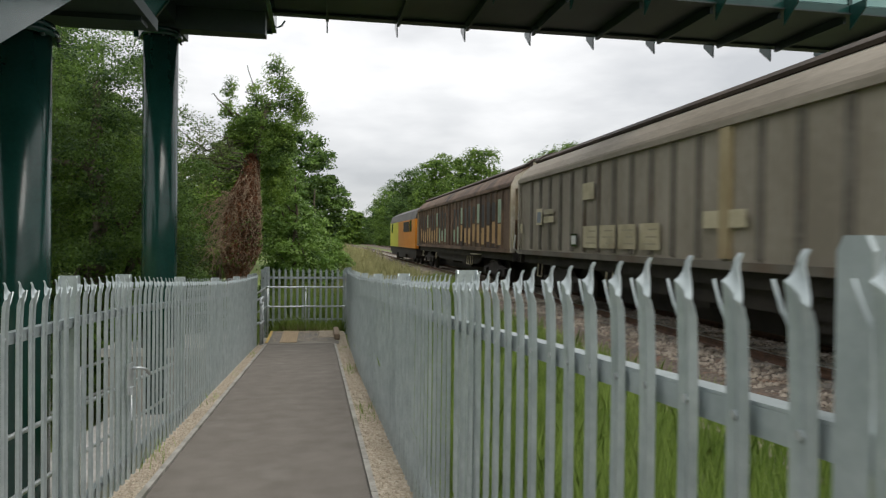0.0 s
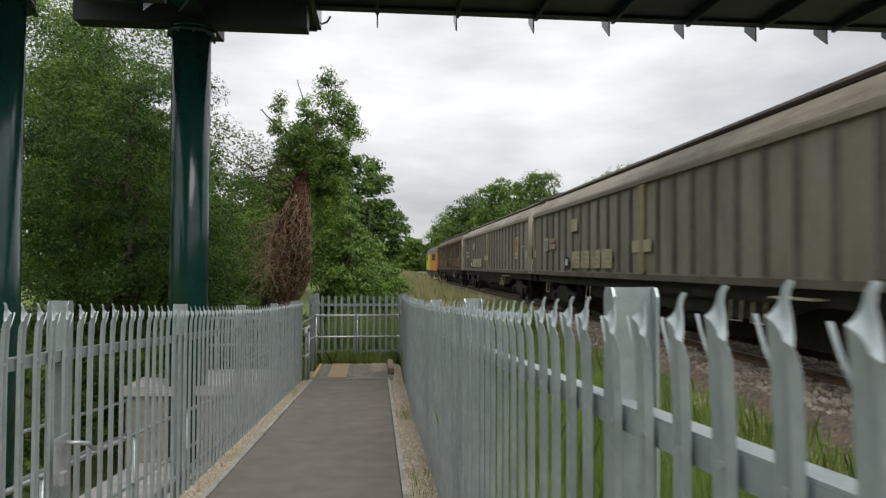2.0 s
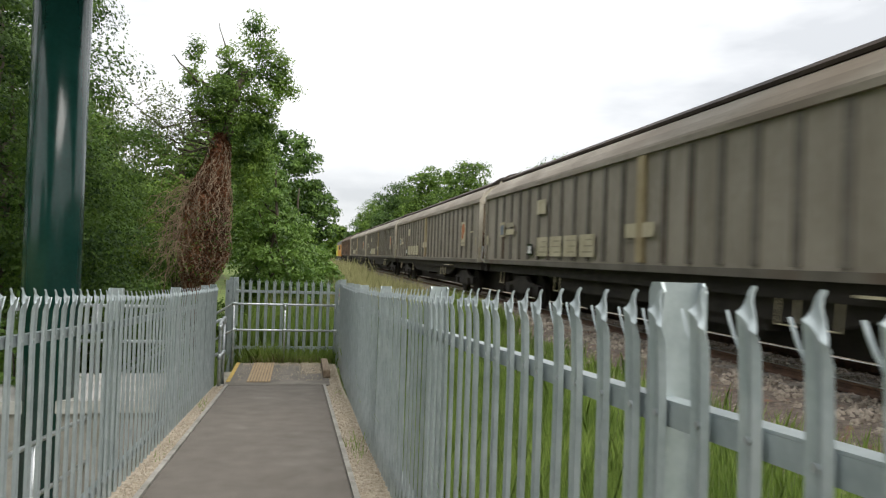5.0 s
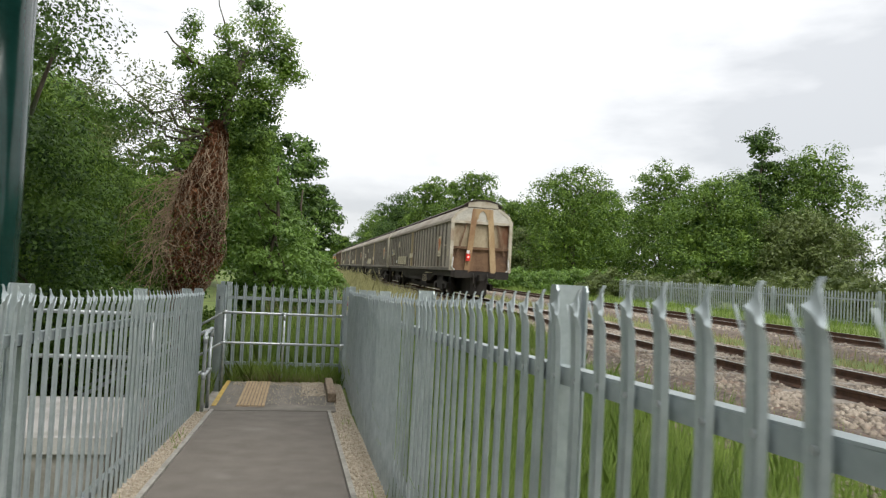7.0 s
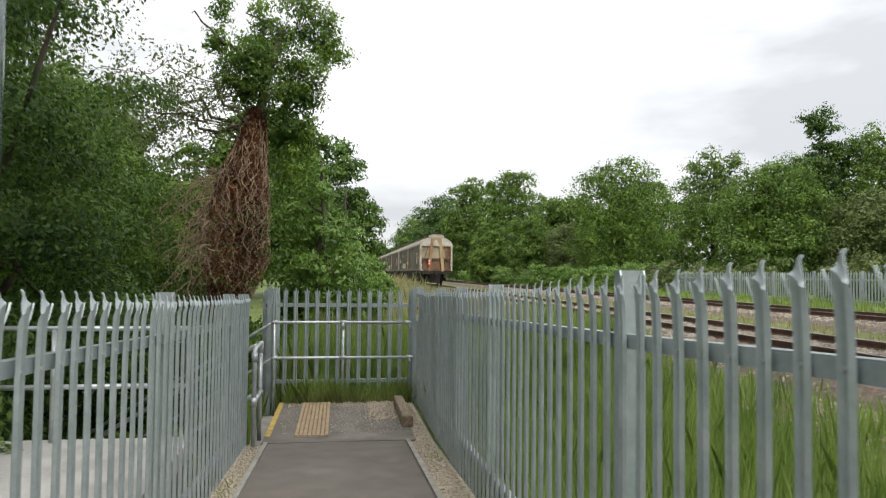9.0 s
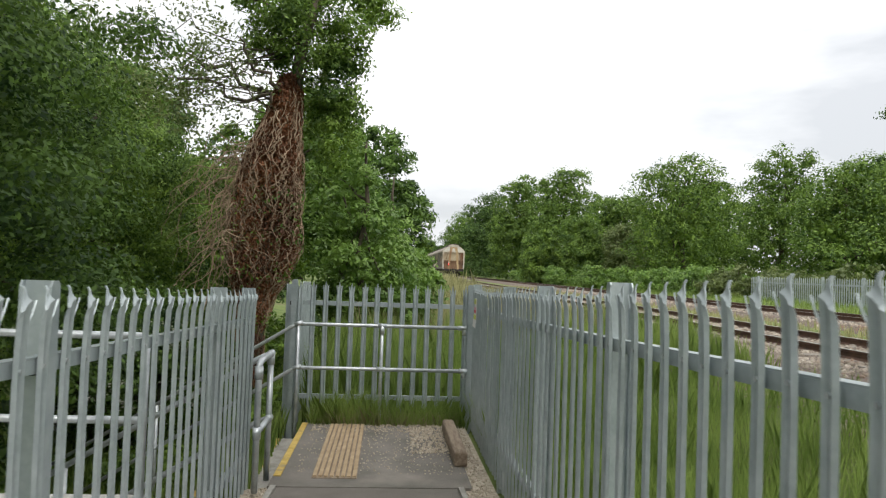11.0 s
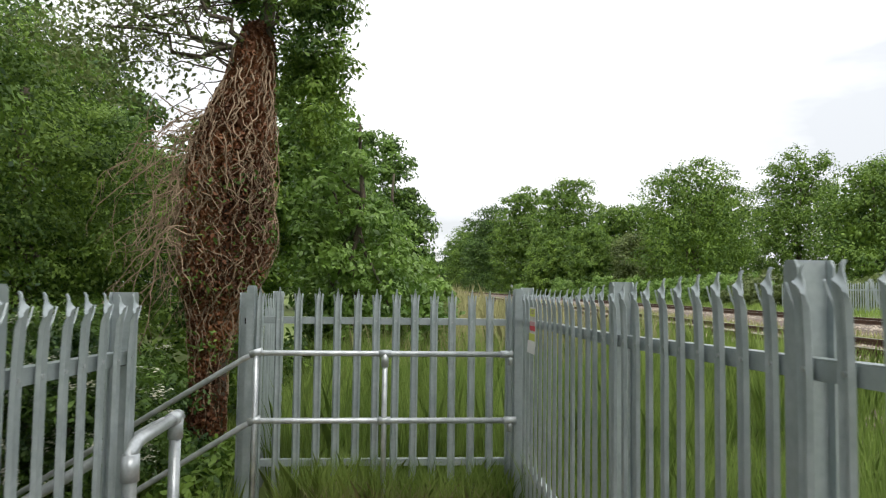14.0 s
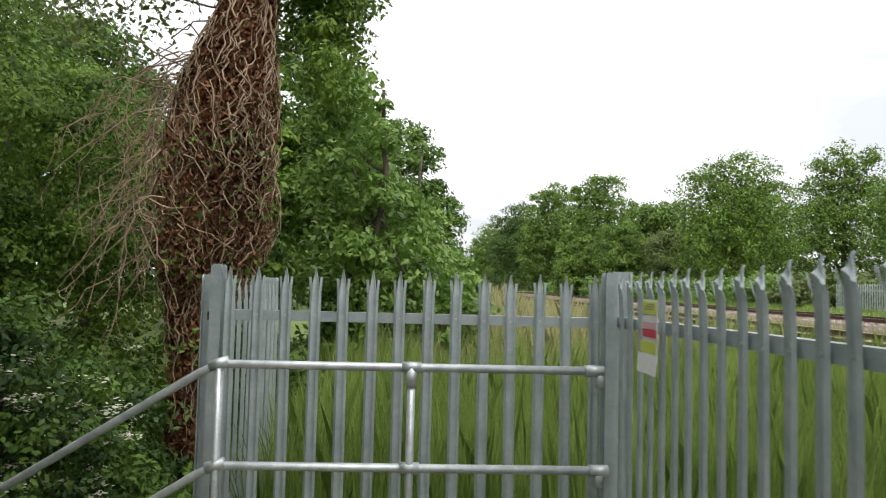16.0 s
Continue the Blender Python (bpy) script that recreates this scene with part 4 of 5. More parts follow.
loco = thing("diesel_locomotive", "orange and yellow diesel locomotive at the train's head", "locomotive")
LP = [(-1.34, 1.0), (1.34, 1.0), (1.34, 2.9), (1.15, 3.45), (.6, 3.75), (-.6, 3.75), (-1.15, 3.45), (-1.34, 2.9)]
LS = [(-1.34, 1.0), (1.34, 1.0), (1.34, 2.9), (-1.34, 2.9)]
LR = [(-1.345, 2.905), (1.345, 2.905), (1.16, 3.46), (.6, 3.76), (-.6, 3.76), (-1.16, 3.46)]
part("body_orange", Geo().prism(LS, -8.5, 1.5), LOCO_ORANGE, loco, "orange body side")
part("body_yellow", Geo().prism(LS, 1.501, 7.8), LOCO_YELLOW, loco, "lime yellow body side")
g = Geo().prism(LS, 7.801, 8.6)
for i in (4, 5, 6, 7):
    x, y, z = g.v[i]
    g.v[i] = (x * .9, y - (.5 if z > 2 else 0), z)
part("nose", g, LOCO_YELLOW, loco, "yellow cab nose")
part("roof", Geo().prism(LR, -8.5, 8.0), LOCO_DARK, loco, "grey sooty roof")
for y in (-6.6, 5.6):
    part("cab_window", Geo().box(-1.352, -1.341, y, y + 1.1, 2.1, 2.85), GLASS_DARK, loco, "dark cab window")
part("grille", Geo().box(-1.352, -1.341, -5.2, -2.0, 2.1, 2.8), UNDER, loco, "dark radiator grille")
part("rear_window", Geo().box(-1.0, 1.0, -8.512, -8.501, 2.2, 2.8), GLASS_DARK, loco)
part("underframe", Geo().box(-1.25, 1.25, -8.4, 8.4, .55, .999), UNDER, loco)
part("fuel_tank", Geo().box(-1.2, 1.2, -2.2, 2.2, .25, .549), UNDER, loco)
for e in (-1, 1):
    part("bogie_frame", Geo().box(-1.2, 1.2, e * 5.6 - 2.2, e * 5.6 + 2.2, .35, .549), UNDER, loco)
    for q in (-1.7, 0, 1.7):
        for s in (-1, 1):
            part("wheel", Geo().tube([(s * .66, e * 5.6 + q, .54), (s * .80, e * 5.6 + q, .54)], .54, 20), UNDER, loco)
    for s in (-1, 1):
        part("buffer", Geo().tube([(s * .87, e * 8.4, 1.06), (s * .87, e * 8.85, 1.06)], .17, 10), UNDER, loco)

vans = [brown_van, grey_van] + [copy_thing(grey_van, pose(0, 0, 0)) for _ in range(3)]
tail = vans[-1]
tl = part("tail_lamp", Geo().box(-.66, -.50, -HALF - .16, -HALF - .012, 1.62, 1.92), RED_LAMP, tail, "red tail lamp")
part("lens", Geo().tube([(-.58, -HALF - .175, 1.78), (-.58, -HALF - .16, 1.78)], .042, 12), GLOW, tl, "lit red lens")
part("lamp_bracket", Geo().box(-.63, -.53, -HALF - .14, -HALF - .03, 1.92, 2.06), WHITE_CARD, tl)


# ---- far fence, far panel, distant footbridge stair ----
def far_fence(x, y0, y1, z, h, label):
    f = thing("palisade_fence", label, "fence")
    one = Geo().prism([(-.035, 0), (.035, 0), (.035, h - .09), (0, h), (-.035, h - .09)], -.006, .006).mesh("pale", GALV)
    g = Geo()
    y, k = y0, 0
    while y < y1:
        if k < 300:
            part("pale", one, None, f, at=Matrix.Translation((x, y, z + random.uniform(-.02, .02))) @ pose(0, 0, 0, 0, 0, 90))
        else:
            g.box(x - .005, x + .005, y - .035, y + .035, z, z + h + random.uniform(-.02, .02))
        y, k = y + .157, k + 1
    tagged(part("distant_run", g, GALV, f), kind="stuff")
    y = y0
    while y < y1:
        part("post", Geo().box(x - .05, x + .05, y - .04, y + .04, z - .3, z + h + .05), GALV, f)
        y += 2.75
    for q in (.3, h - .3):
        part("rail", Geo().box(x + .006, x + .04, y0, y1, z + q - .03, z + q + .03), GALV, f)


far_fence(19.6, 16, 47, .72, 1.42, "weathered galvanised palisade fence beyond the railway")
fp = thing("steel_panel_fence", "plain grey steel panel fence far along the railway", "fence")
for k in range(4):
    part("panel", Geo().box(16.9 + 1.0 * k, 17.88 + 1.0 * k, 84, 84.06, .5, 1.9), GALV, fp)
fs = thing("far_bridge_stairs", "dark green bridge stairs beyond the railway", "stairs")
part("stringer", Geo().prism([(0, 0), (.3, 0), (.3, .4), (0, .4)], 0, 9).mesh("stringer", GREEN), None, fs, at=Matrix.Translation((22.0, 26.8, .9)) @ pose(0, 0, 0, 28, 0, 182))
part("post", Geo().box(22.0, 22.3, 19.6, 19.9, .4, 4.6), GREEN, fs)


# ---- vegetation ----
def wander(p0, p1, n=6, amp=.12):
    p0, p1 = Vector(p0), Vector(p1)
    d = (p1 - p0).length
    return [p0.lerp(p1, i / n) + (Vector([random.uniform(-1, 1) for _ in range(3)]) * amp * d * (.5 if 0 < i < n else 0)) for i in range(n + 1)]


def tree(name, label, base, trunk_r, lobes, clumps, per, leaf, clump_r, material, category="tree", limbs=8, lean=(0, 0), hollow=.62, core=900, squash=.45):
    """lobes: (x, y, z, rx, ry, rz) relative to the base; leaves gather in clumps on them."""
    t = thing(name, label, category)
    b = Vector(base)
    vol = np.array([l[3] * l[4] + l[3] * l[5] for l in lobes])
    pick = RNG.choice(len(lobes), clumps, p=vol / vol.sum())
    L = np.array(lobes, float)[pick]
    rad = RNG.uniform(hollow, 1.05, clumps) ** .6
    cc = L[:, :3] + unit(clumps) * L[:, 3:] * rad[:, None] + np.array(base)
    cr = clump_r * RNG.uniform(.55, 1.5, clumps)
    c, out = gather(cc, per, cr, squash)
    c[:, 2] -= .35 * np.hypot(*(c - np.repeat(cc, per, 0))[:, :2].T)
    top = max(l[2] + l[5] for l in lobes)
    g = Geo()
    tip = b + Vector((lean[0], lean[1], top * .8))
    trunk = wander(b - Vector((0, 0, .4)), tip, 8, .05)
    g.tube(trunk, trunk_r, 8, trunk_r * .25)
    part("trunk", g, BARK, t, smooth=True)
    for k in range(limbs):
        i = random.randint(2, 6)
        end = Vector(cc[random.randrange(clumps)])
        part("limb", Geo().tube(wander(trunk[i], end, 6, .10), trunk_r * .38, 6, trunk_r * .06), BARK, t, smooth=True)
    L = np.array(lobes, float)[RNG.choice(len(lobes), core, p=vol / vol.sum())]
    inner = L[:, :3] + unit(core) * L[:, 3:] * (RNG.uniform(0, .62, core) ** .5)[:, None] + np.array(base)
    leaves = np.concatenate([leaf_verts(c, leaf, .5, .5, out), leaf_verts(inner, leaf * (2.0 if leaf > .06 else 1.6), .5)])
    part("crown", cloud_mesh("crown", leaves, 4, material), None, t)
    return t


def shrub(name, label, base, lobes, clumps, per, leaf, clump_r, material, flowers=0, category="shrub"):
    t = thing(name, label, category)
    pick = RNG.choice(len(lobes), clumps)
    L = np.array(lobes, float)[pick]
    cc = L[:, :3] + unit(clumps) * L[:, 3:] * (RNG.uniform(.3, 1.05, clumps) ** .6)[:, None] + np.array(base)
    c, out = gather(cc, per, clump_r)
    g = Geo()
    for k in range(7):
        end = Vector(cc[random.randrange(clumps)])
        g.tube(wander(Vector(base) + Vector((random.uniform(-.2, .2), random.uniform(-.2, .2), -.3)), end, 5, .12), .035, 5, .01)
    part("stems", g, BARK, t, smooth=True)
    part("foliage", cloud_mesh("foliage", leaf_verts(c, leaf, .5, .5, out), 4, material), None, t)
    if flowers:
        f = cc[RNG.choice(clumps, flowers)] + np.array([.04, -.16, .06]) + RNG.normal(size=(flowers, 3)) * .12
        f = np.repeat(f, 30, 0) + RNG.normal(size=(flowers * 30, 3)) * np.array([.06, .06, .02])
        part("blossom", cloud_mesh("blossom", leaf_verts(f, .024, 3), 4, FLOWER), None, t, "flat cream flower heads")
    return t


# dead-ivy tree at the end of the path
IVX, IVY = -2.55, 22.6
IVZ = ground_z(IVX, IVY)
ivy_tree = thing("ivy_clad_tree", "tree whose trunk is wrapped in dead brown ivy, leafy above", "tree")
trunk = [Vector((-2.58, IVY, IVZ - .4)), Vector((-2.5, IVY, 1.2)), Vector((-2.28, IVY, 3.0)), Vector((-2.1, IVY, 4.6)), Vector((-1.9, IVY, 5.8)), Vector((-1.6, IVY, 6.8))]
part("trunk", Geo().tube(trunk, .17, 10, .07), BARK, ivy_tree, smooth=True)
for end, at in (((-3.9, 22.2, 4.9), 3), ((-4.4, 22.9, 5.9), 3), ((-1.5, 22.8, 6.8), 4), ((-3.3, 22.3, 6.9), 4), ((-2.9, 22.0, 5.6), 3), ((-1.7, 22.4, 5.4), 3), ((-2.3, 22.9, 8.0), 4)):
    part("limb", Geo().tube(wander(trunk[at], end, 9, .17), .052, 6, .010), BARK, ivy_tree, smooth=True)


IVY_Z = (-1.0, .7, 1.35, 1.6, 2.1, 3.0, 3.8, 4.4, 4.8, 5.15)
IVY_LEFT = (-2.84, -2.82, -2.88, -2.95, -3.02, -2.98, -2.78, -2.50, -2.40, -2.25)
IVY_RIGHT = (-2.36, -2.38, -2.20, -2.04, -1.84, -1.83, -1.87, -1.88, -1.86, -1.96)


def ivy_spot(a, z, out):
    """A point of the dead ivy's mantle: it hangs away from the trunk on one side."""
    l, r = np.interp(z, IVY_Z, IVY_LEFT), np.interp(z, IVY_Z, IVY_RIGHT)
    return (l + r) / 2 + (r - l) / 2 * out * np.cos(a), IVY + np.minimum((r - l) / 2, .5) * out * np.sin(a), z


def vine_run(z, a, out, n, fall, swing):
    pts = []
    for i in range(n):
        x, y, _ = ivy_spot(a, z, out)
        pts.append((float(x), float(y), z))
        z -= random.uniform(*fall)
        a += random.uniform(-swing, swing)
        out = min(1.14, max(.74, out + random.uniform(-.07, .07)))
        if z < IVZ:
            break
    return pts if len(pts) > 2 else None


vines = Geo()
for k in range(360):
    pts = vine_run(random.uniform(1.2, 4.9) if k % 3 else random.uniform(3.2, 4.9), random.uniform(0, 2 * math.pi), random.uniform(.8, 1.1), random.randint(12, 30), (.02, .11), .15)
    if pts:
        vines.tube(pts, random.uniform(.006, .013), 4, .003)
part("dead_vines", vines, VINE, ivy_tree, "tangled pale dead ivy stems")
# twigs that hang clear of the mantle, forking as they fall
droop = Geo()
for k in range(120):
    z = random.uniform(2.1, 4.0)
    x = float(np.interp(z, IVY_Z, IVY_LEFT)) + random.uniform(-.05, .35)
    y = IVY - random.uniform(-.25, .45)
    pts = [(x, y, z)]
    dx, dz = random.uniform(-.17, .02), random.uniform(-.06, .12)
    for i in range(random.randint(7, 14)):
        dx, dz = dx * .80 + random.uniform(-.075, .075), max(-.13, dz - .026) + random.uniform(-.06, .06)
        x, y, z = x + dx, y + random.uniform(-.05, .04), z + dz
        pts.append((x, y, z))
        if i > 1 and random.random() < .35:
            q = [(x, y, z)]
            for _ in range(4):
                q.append((q[-1][0] + random.uniform(-.09, .06), q[-1][1] + random.uniform(-.05, .05), q[-1][2] - random.uniform(-.02, .12)))
            droop.tube(q, .004, 4, .002)
    droop.tube(pts, random.uniform(.006, .013), 4, .003)
part("hanging_vines", droop, VINE, ivy_tree, "hanging dry twigs")
n = 42000
zz = np.where(RNG.uniform(0, 1, n) < .35, RNG.uniform(3.4, 5.15, n), RNG.uniform(-.2, 4.6, n))
px, py, pz = ivy_spot(RNG.uniform(0, 2 * np.pi, n), zz, RNG.uniform(.3, 1.06, n) ** .6)
part("dead_leaves", cloud_mesh("dead_leaves", leaf_verts(np.stack([px, py, pz], 1), .036), 4, DEAD_LEAF), None, ivy_tree, "shrivelled brown ivy leaves")
n = 380
px, py, pz = ivy_spot(RNG.uniform(3.6, 6.5, n), RNG.choice(np.array([.9, 1.7, 2.3, 2.9]), n) + RNG.normal(size=n) * .12, RNG.uniform(.95, 1.1, n))
part("ivy_foliage", cloud_mesh("ivy_foliage", leaf_verts(np.stack([px, py, pz], 1), .04), 4, LEAF_LIGHT), None, ivy_tree, "green sprigs among the dead ivy")
cl = [(-1.75, 22.7, 5.9, 1.1, .9, .95), (-1.4, 22.9, 5.2, .62, .7, 1.1), (-2.3, 22.7, 5.9, .75, .7, .6), (-1.45, 22.7, 7.4, .26, .3, .95), (-2.85, 22.6, 6.8, .16, .2, .75), (-1.05, 22.8, 7.2, .28, .3, .8),
      (-1.45, 22.9, 4.3, .5, .5, .9), (-.55, 22.9, 6.5, .34, .3, .3), (-.75, 22.8, 6.9, .2, .2, .5), (-1.95, 22.7, 6.9, .22, .25, .6)]
k, per = 430, 62
L = np.array(cl)[RNG.choice(len(cl), k, p=np.array([.30, .21, .13, .06, .04, .06, .10, .03, .03, .04]))]
cc = L[:, :3] + unit(k) * L[:, 3:] * (RNG.uniform(.2, 1.05, k) ** .5)[:, None]
c, out = gather(cc, per, .2)
part("crown", cloud_mesh("crown", leaf_verts(c, .043, .5, .42, out), 4, LEAF_MID), None, ivy_tree)
cc = np.array([(-4.0, 22.4, 4.9), (-4.4, 22.8, 5.6), (-3.5, 22.3, 5.4), (-3.6, 22.6, 4.4), (-4.7, 22.5, 5.0), (-3.0, 22.4, 5.0)])
cc = np.repeat(cc, 20, 0) + RNG.normal(size=(120, 3)) * .46
for k in range(0, 120, 5):
    part("twig", Geo().tube(wander(trunk[3] if k % 2 else trunk[4], Vector(cc[k]), 9, .15), .016, 5, .004), BARK, ivy_tree, smooth=True)
c = np.repeat(cc, 40, 0) + RNG.normal(size=(120 * 40, 3)) * .12
part("thin_foliage", cloud_mesh("thin_foliage", leaf_verts(c, .038), 4, LEAF_OLIVE), None, ivy_tree, "sparse olive leaves on bare limbs")

# trees and bushes on the bank beside the path
tree("ash_tree", "tall ash tree with drooping light green foliage", (-.9, 26.5, -.1), .11,
     [(0, 0, 2.0, 1.1, 1.1, 1.4), (-.55, 0, 3.8, .75, .9, 1.5), (.4, 0, 1.2, 1.3, 1.0, 1.0), (-1.0, .2, 5.3, .55, .7, .8)], 330, 66, .06, .26, LEAF_LIGHT)
tree("ash_tree", "spreading ash tree with light green foliage", (-.2, 32.0, .1), .11,
     [(0, 0, 1.4, 1.5, 1.2, 1.2), (-.8, 0, 2.9, 1.2, 1.2, 1.2), (-1.4, 0, 4.4, 1.0, 1.0, 1.4)], 260, 70, .075, .3, LEAF_LIGHT)
tree("oak_tree", "broad dark green tree farther along the bank", (-2.4, 52, .2), .45,
     [(0, 0, 7.0, 3.4, 3.2, 3.6), (2.2, 0, 4.8, 2.4, 2.4, 2.4), (3.6, .3, 5.6, 1.3, 1.3, 1.1), (-2, 1, 8.2, 2.6, 2.6, 2.8), (1, 0, 2.5, 2.6, 2.2, 2.0)], 520, 75, .13, .55, LEAF_DARK)
tree("maple_tree", "leafy maple tree behind the ivy-clad tree", (-4.6, 33, -.3), .32,
     [(0, 0, 4.0, 2.4, 2.2, 2.6), (1.5, 0, 6.6, 1.4, 1.5, 1.6), (1.9, 0, 4.6, 1.4, 1.4, 1.8), (-1.4, 0, 3.8, 1.6, 1.6, 1.4)], 420, 70, .085, .36, LEAF_MID)
LEFT_TREES = [(-5.2, 17.5, 9.5), (-7.6, 20.5, 11), (-6.5, 25.5, 7.0), (-9.5, 27, 11.5), (-8.6, 33, 8.6), (-12.5, 20, 12), (-13, 33, 11), (-9.0, 14, 12), (-7.0, 40, 6.2)]
for i, (x, y, h) in enumerate(LEFT_TREES):
    z = ground_z(x, y)
    far = y > 30
    tree("sycamore_tree", "tall dense dark green tree on the bank", (x, y, z), .3,
         [(0, 0, h * .28, 2.1, 2.0, h * .24), (.3, -.3, h * .55, 2.2, 2.1, h * .22), (-.5, .4, h * .80, 1.7, 1.7, h * .17), (1.0, -.5, h * .40, 1.5, 1.4, h * .15)],
         165 if i < 3 else 150, 620 if i == 0 else 520 if i < 3 else 230, .033 if i == 0 else .038 if i < 3 else .055 if not far else .09, .60, (LEAF_DARK, LEAF_MID, LEAF_MID, LEAF_DARK)[i % 4], limbs=11, hollow=.8, core=5000 if i < 3 else 2500, squash=.34)
shrub("elder_bush", "elder bush in cream flower on the bank", (-3.5, 20.6, -.8), [(0, 0, 1.2, .9, .8, 1.1), (-.9, .5, 1.3, 1.0, .9, 1.0)], 240, 90, .034, .2, LEAF_DARK, 130)
shrub("elder_bush", "elder bush in cream flower near the fence", (-4.6, 21.4, -.8), [(0, 0, 1.1, 1.2, 1.0, 1.2), (1.2, .6, .8, .9, .9, .8)], 220, 90, .036, .2, LEAF_DARK, 60)
shrub("bramble_bush", "dense dark bramble thicket on the bank", (-5.6, 18.0, -.9), [(0, 0, .9, 1.6, 1.6, 1.1), (1.2, -2.2, .8, 1.2, 1.6, 1.0), (0, -4.8, 1.0, 1.4, 1.8, 1.3)], 300, 60, .06, .24, LEAF_DARK)
shrub("bramble_bush", "low bramble thicket under the trees", (-3.4, 25.2, -.5), [(0, 0, .7, 1.6, 1.2, 1.0), (1.6, .8, .6, 1.2, 1.2, .9)], 200, 60, .06, .22, LEAF_MID)
shrub("elder_bush", "bright green elder bush beside the railway", (.35, 33, .1), [(0, 0, 1.3, .95, .9, 1.3), (.3, 0, .8, 1.0, .9, .9)], 150, 60, .075, .22, LEAF_LIGHT, 0)
shrub("elder_bush", "elder bush with cream flower heads by the line", (-.6, 30.5, 0), [(0, 0, 1.0, .8, .8, 1.1)], 90, 60, .065, .22, LEAF_MID, 12)
shrub("young_shoots", "bright young shoots behind the fence", (-3.3, 14.2, -.9), [(0, 0, 1.6, .35, .4, 1.2), (-.6, .4, 1.3, .4, .4, 1.0)], 60, 50, .055, .16, LEAF_LIGHT)

for x, y, r in ((-2.3, 19.9, .5), (-2.9, 20.4, .6), (-2.0, 20.9, .5), (-3.3, 19.6, .6), (-1.9, 19.5, .35)):
    shrub("nettle_patch", "lush green nettles and weeds on the bank", (x, y, ground_z(x, y)), [(0, 0, .3, r, r, .35)], 60, 40, .05, .16, LEAF_MID, 0, "weeds")

# trees beyond the railway
# x, y, height of the top over the ground, radius, leaf
RIGHT_TREES = [(26.2, 71, 11.4, 5.0, LEAF_MID), (37.4, 74, 13.2, 4.4, LEAF_FAR), (31.2, 55, 8.8, 4.4, LEAF_FAR), (39.3, 60.5, 14.2, 2.6, LEAF_FAR_DARK), (43.5, 59, 13.0, 4.2, LEAF_FAR), (35.5, 50, 6.6, 3.6, LEAF_OLIVE),
               (21.0, 84, 7.5, 3.0, LEAF_FAR), (17.2, 88, 5.8, 2.2, LEAF_MID), (24.5, 80, 6.4, 2.6, LEAF_OLIVE), (25.5, 110, 15.0, 6.0, LEAF_FAR), (21.4, 121, 15.4, 5.4, LEAF_FAR), (20.0, 146, 15.4, 6.0, LEAF_FAR_DARK), (19.6, 176, 14.6, 6.5, LEAF_FAR), (20.5, 215, 13.2, 7, LEAF_FAR_DARK),
               (32.0, 104, 11.5, 6.0, LEAF_FAR), (31.0, 84, 8.5, 4.0, LEAF_FAR), (38, 92, 12, 6, LEAF_FAR), (46, 72, 13, 6, LEAF_FAR), (48, 50, 12, 5, LEAF_FAR), (40, 38, 9, 4.5, LEAF_FAR_DARK), (33, 30, 7.5, 4, LEAF_FAR), (36, 20, 9, 4.5, LEAF_FAR), (50, 34, 11, 6, LEAF_FAR)]
for x, y, h, r, m in RIGHT_TREES:
    h *= 1.10 if y < 100 else 1.13
    big = y > 90
    open_crown = r < 2.7 and h > 12
    lobes = [(0, 0, h * .14, r * .95, r * .9, h * .16), (0, -.1 * r, h * .34, r * 1.0, r * .95, h * .22), (.22 * r, 0, h * .58, r * .86, r * .8, h * .24), (-.28 * r, .1 * r, h * .70, r * .62, r * .6, h * .22), (.05 * r, -.1 * r, h * .82, r * .52, r * .5, h * .17), (-.55 * r, -.2 * r, h * .48, r * .5, r * .5, h * .16)]
    if open_crown:
        lobes = [(0, 0, h * .2, r * 1.3, r, h * .2), (-.3 * r, 0, h * .62, r * .75, r * .7, h * .12), (.5 * r, 0, h * .72, r * .7, r * .6, h * .11), (-.1 * r, 0, h * .88, r * .55, r * .5, h * .11), (.2 * r, 0, h * .46, r * .8, r * .7, h * .1)]
    tree("lineside_tree", "distant leafy green tree beside the railway" if big else "open-crowned tall tree beyond the railway" if open_crown else "dense leafy green tree beyond the railway", (x, y, .8), .32,
         lobes, 330 if r > 4 else 230, 90, .17 if big else .115, .13 * r + .25, m, limbs=6, hollow=.72, core=2600, squash=.55)
for x, y, r in ((21.6, 30, 1.5), (21.8, 35, 1.3), (21.4, 41, 1.6), (21.6, 47, 1.5), (21.2, 54, 1.7), (21, 62, 1.8), (20.6, 24, 1.2), (19.8, 49.5, 1.5), (19.6, 54, 1.6), (19.5, 60, 1.7), (19.4, 67, 1.8), (19.2, 75, 1.8), (17, 68, 1.0), (16.2, 78, 1.0), (19, 84, 2.2), (17.2, 95, 2.2)):
    shrub("hedge_bush", "green hedge bush along the far fence", (x, y, .7), [(0, 0, .9, r, r * 1.6, 1.2), (.3, r, .8, r, r, 1.0)], 120, 46, .11, .3, LEAF_LIGHT if y > 50 else LEAF_OLIVE)
for x in (22.6, 23.6):
    t = thing("conifer_tree", "dark narrow conifer among the distant trees", "tree")
    part("trunk", Geo().tube([(x, 110, .5), (x, 110, 13.5)], .2, 6, .05), BARK, t)
    zz = RNG.uniform(2, 14.5, 1800)
    a = RNG.uniform(0, 6.28, 1800)
    r = (14.6 - zz) * .11 * RNG.uniform(.4, 1, 1800)
    part("crown", cloud_mesh("crown", leaf_verts(np.stack([x + r * np.cos(a), 110 + r * np.sin(a), zz], 1), .2), 4, LEAF_DARK), None, t)
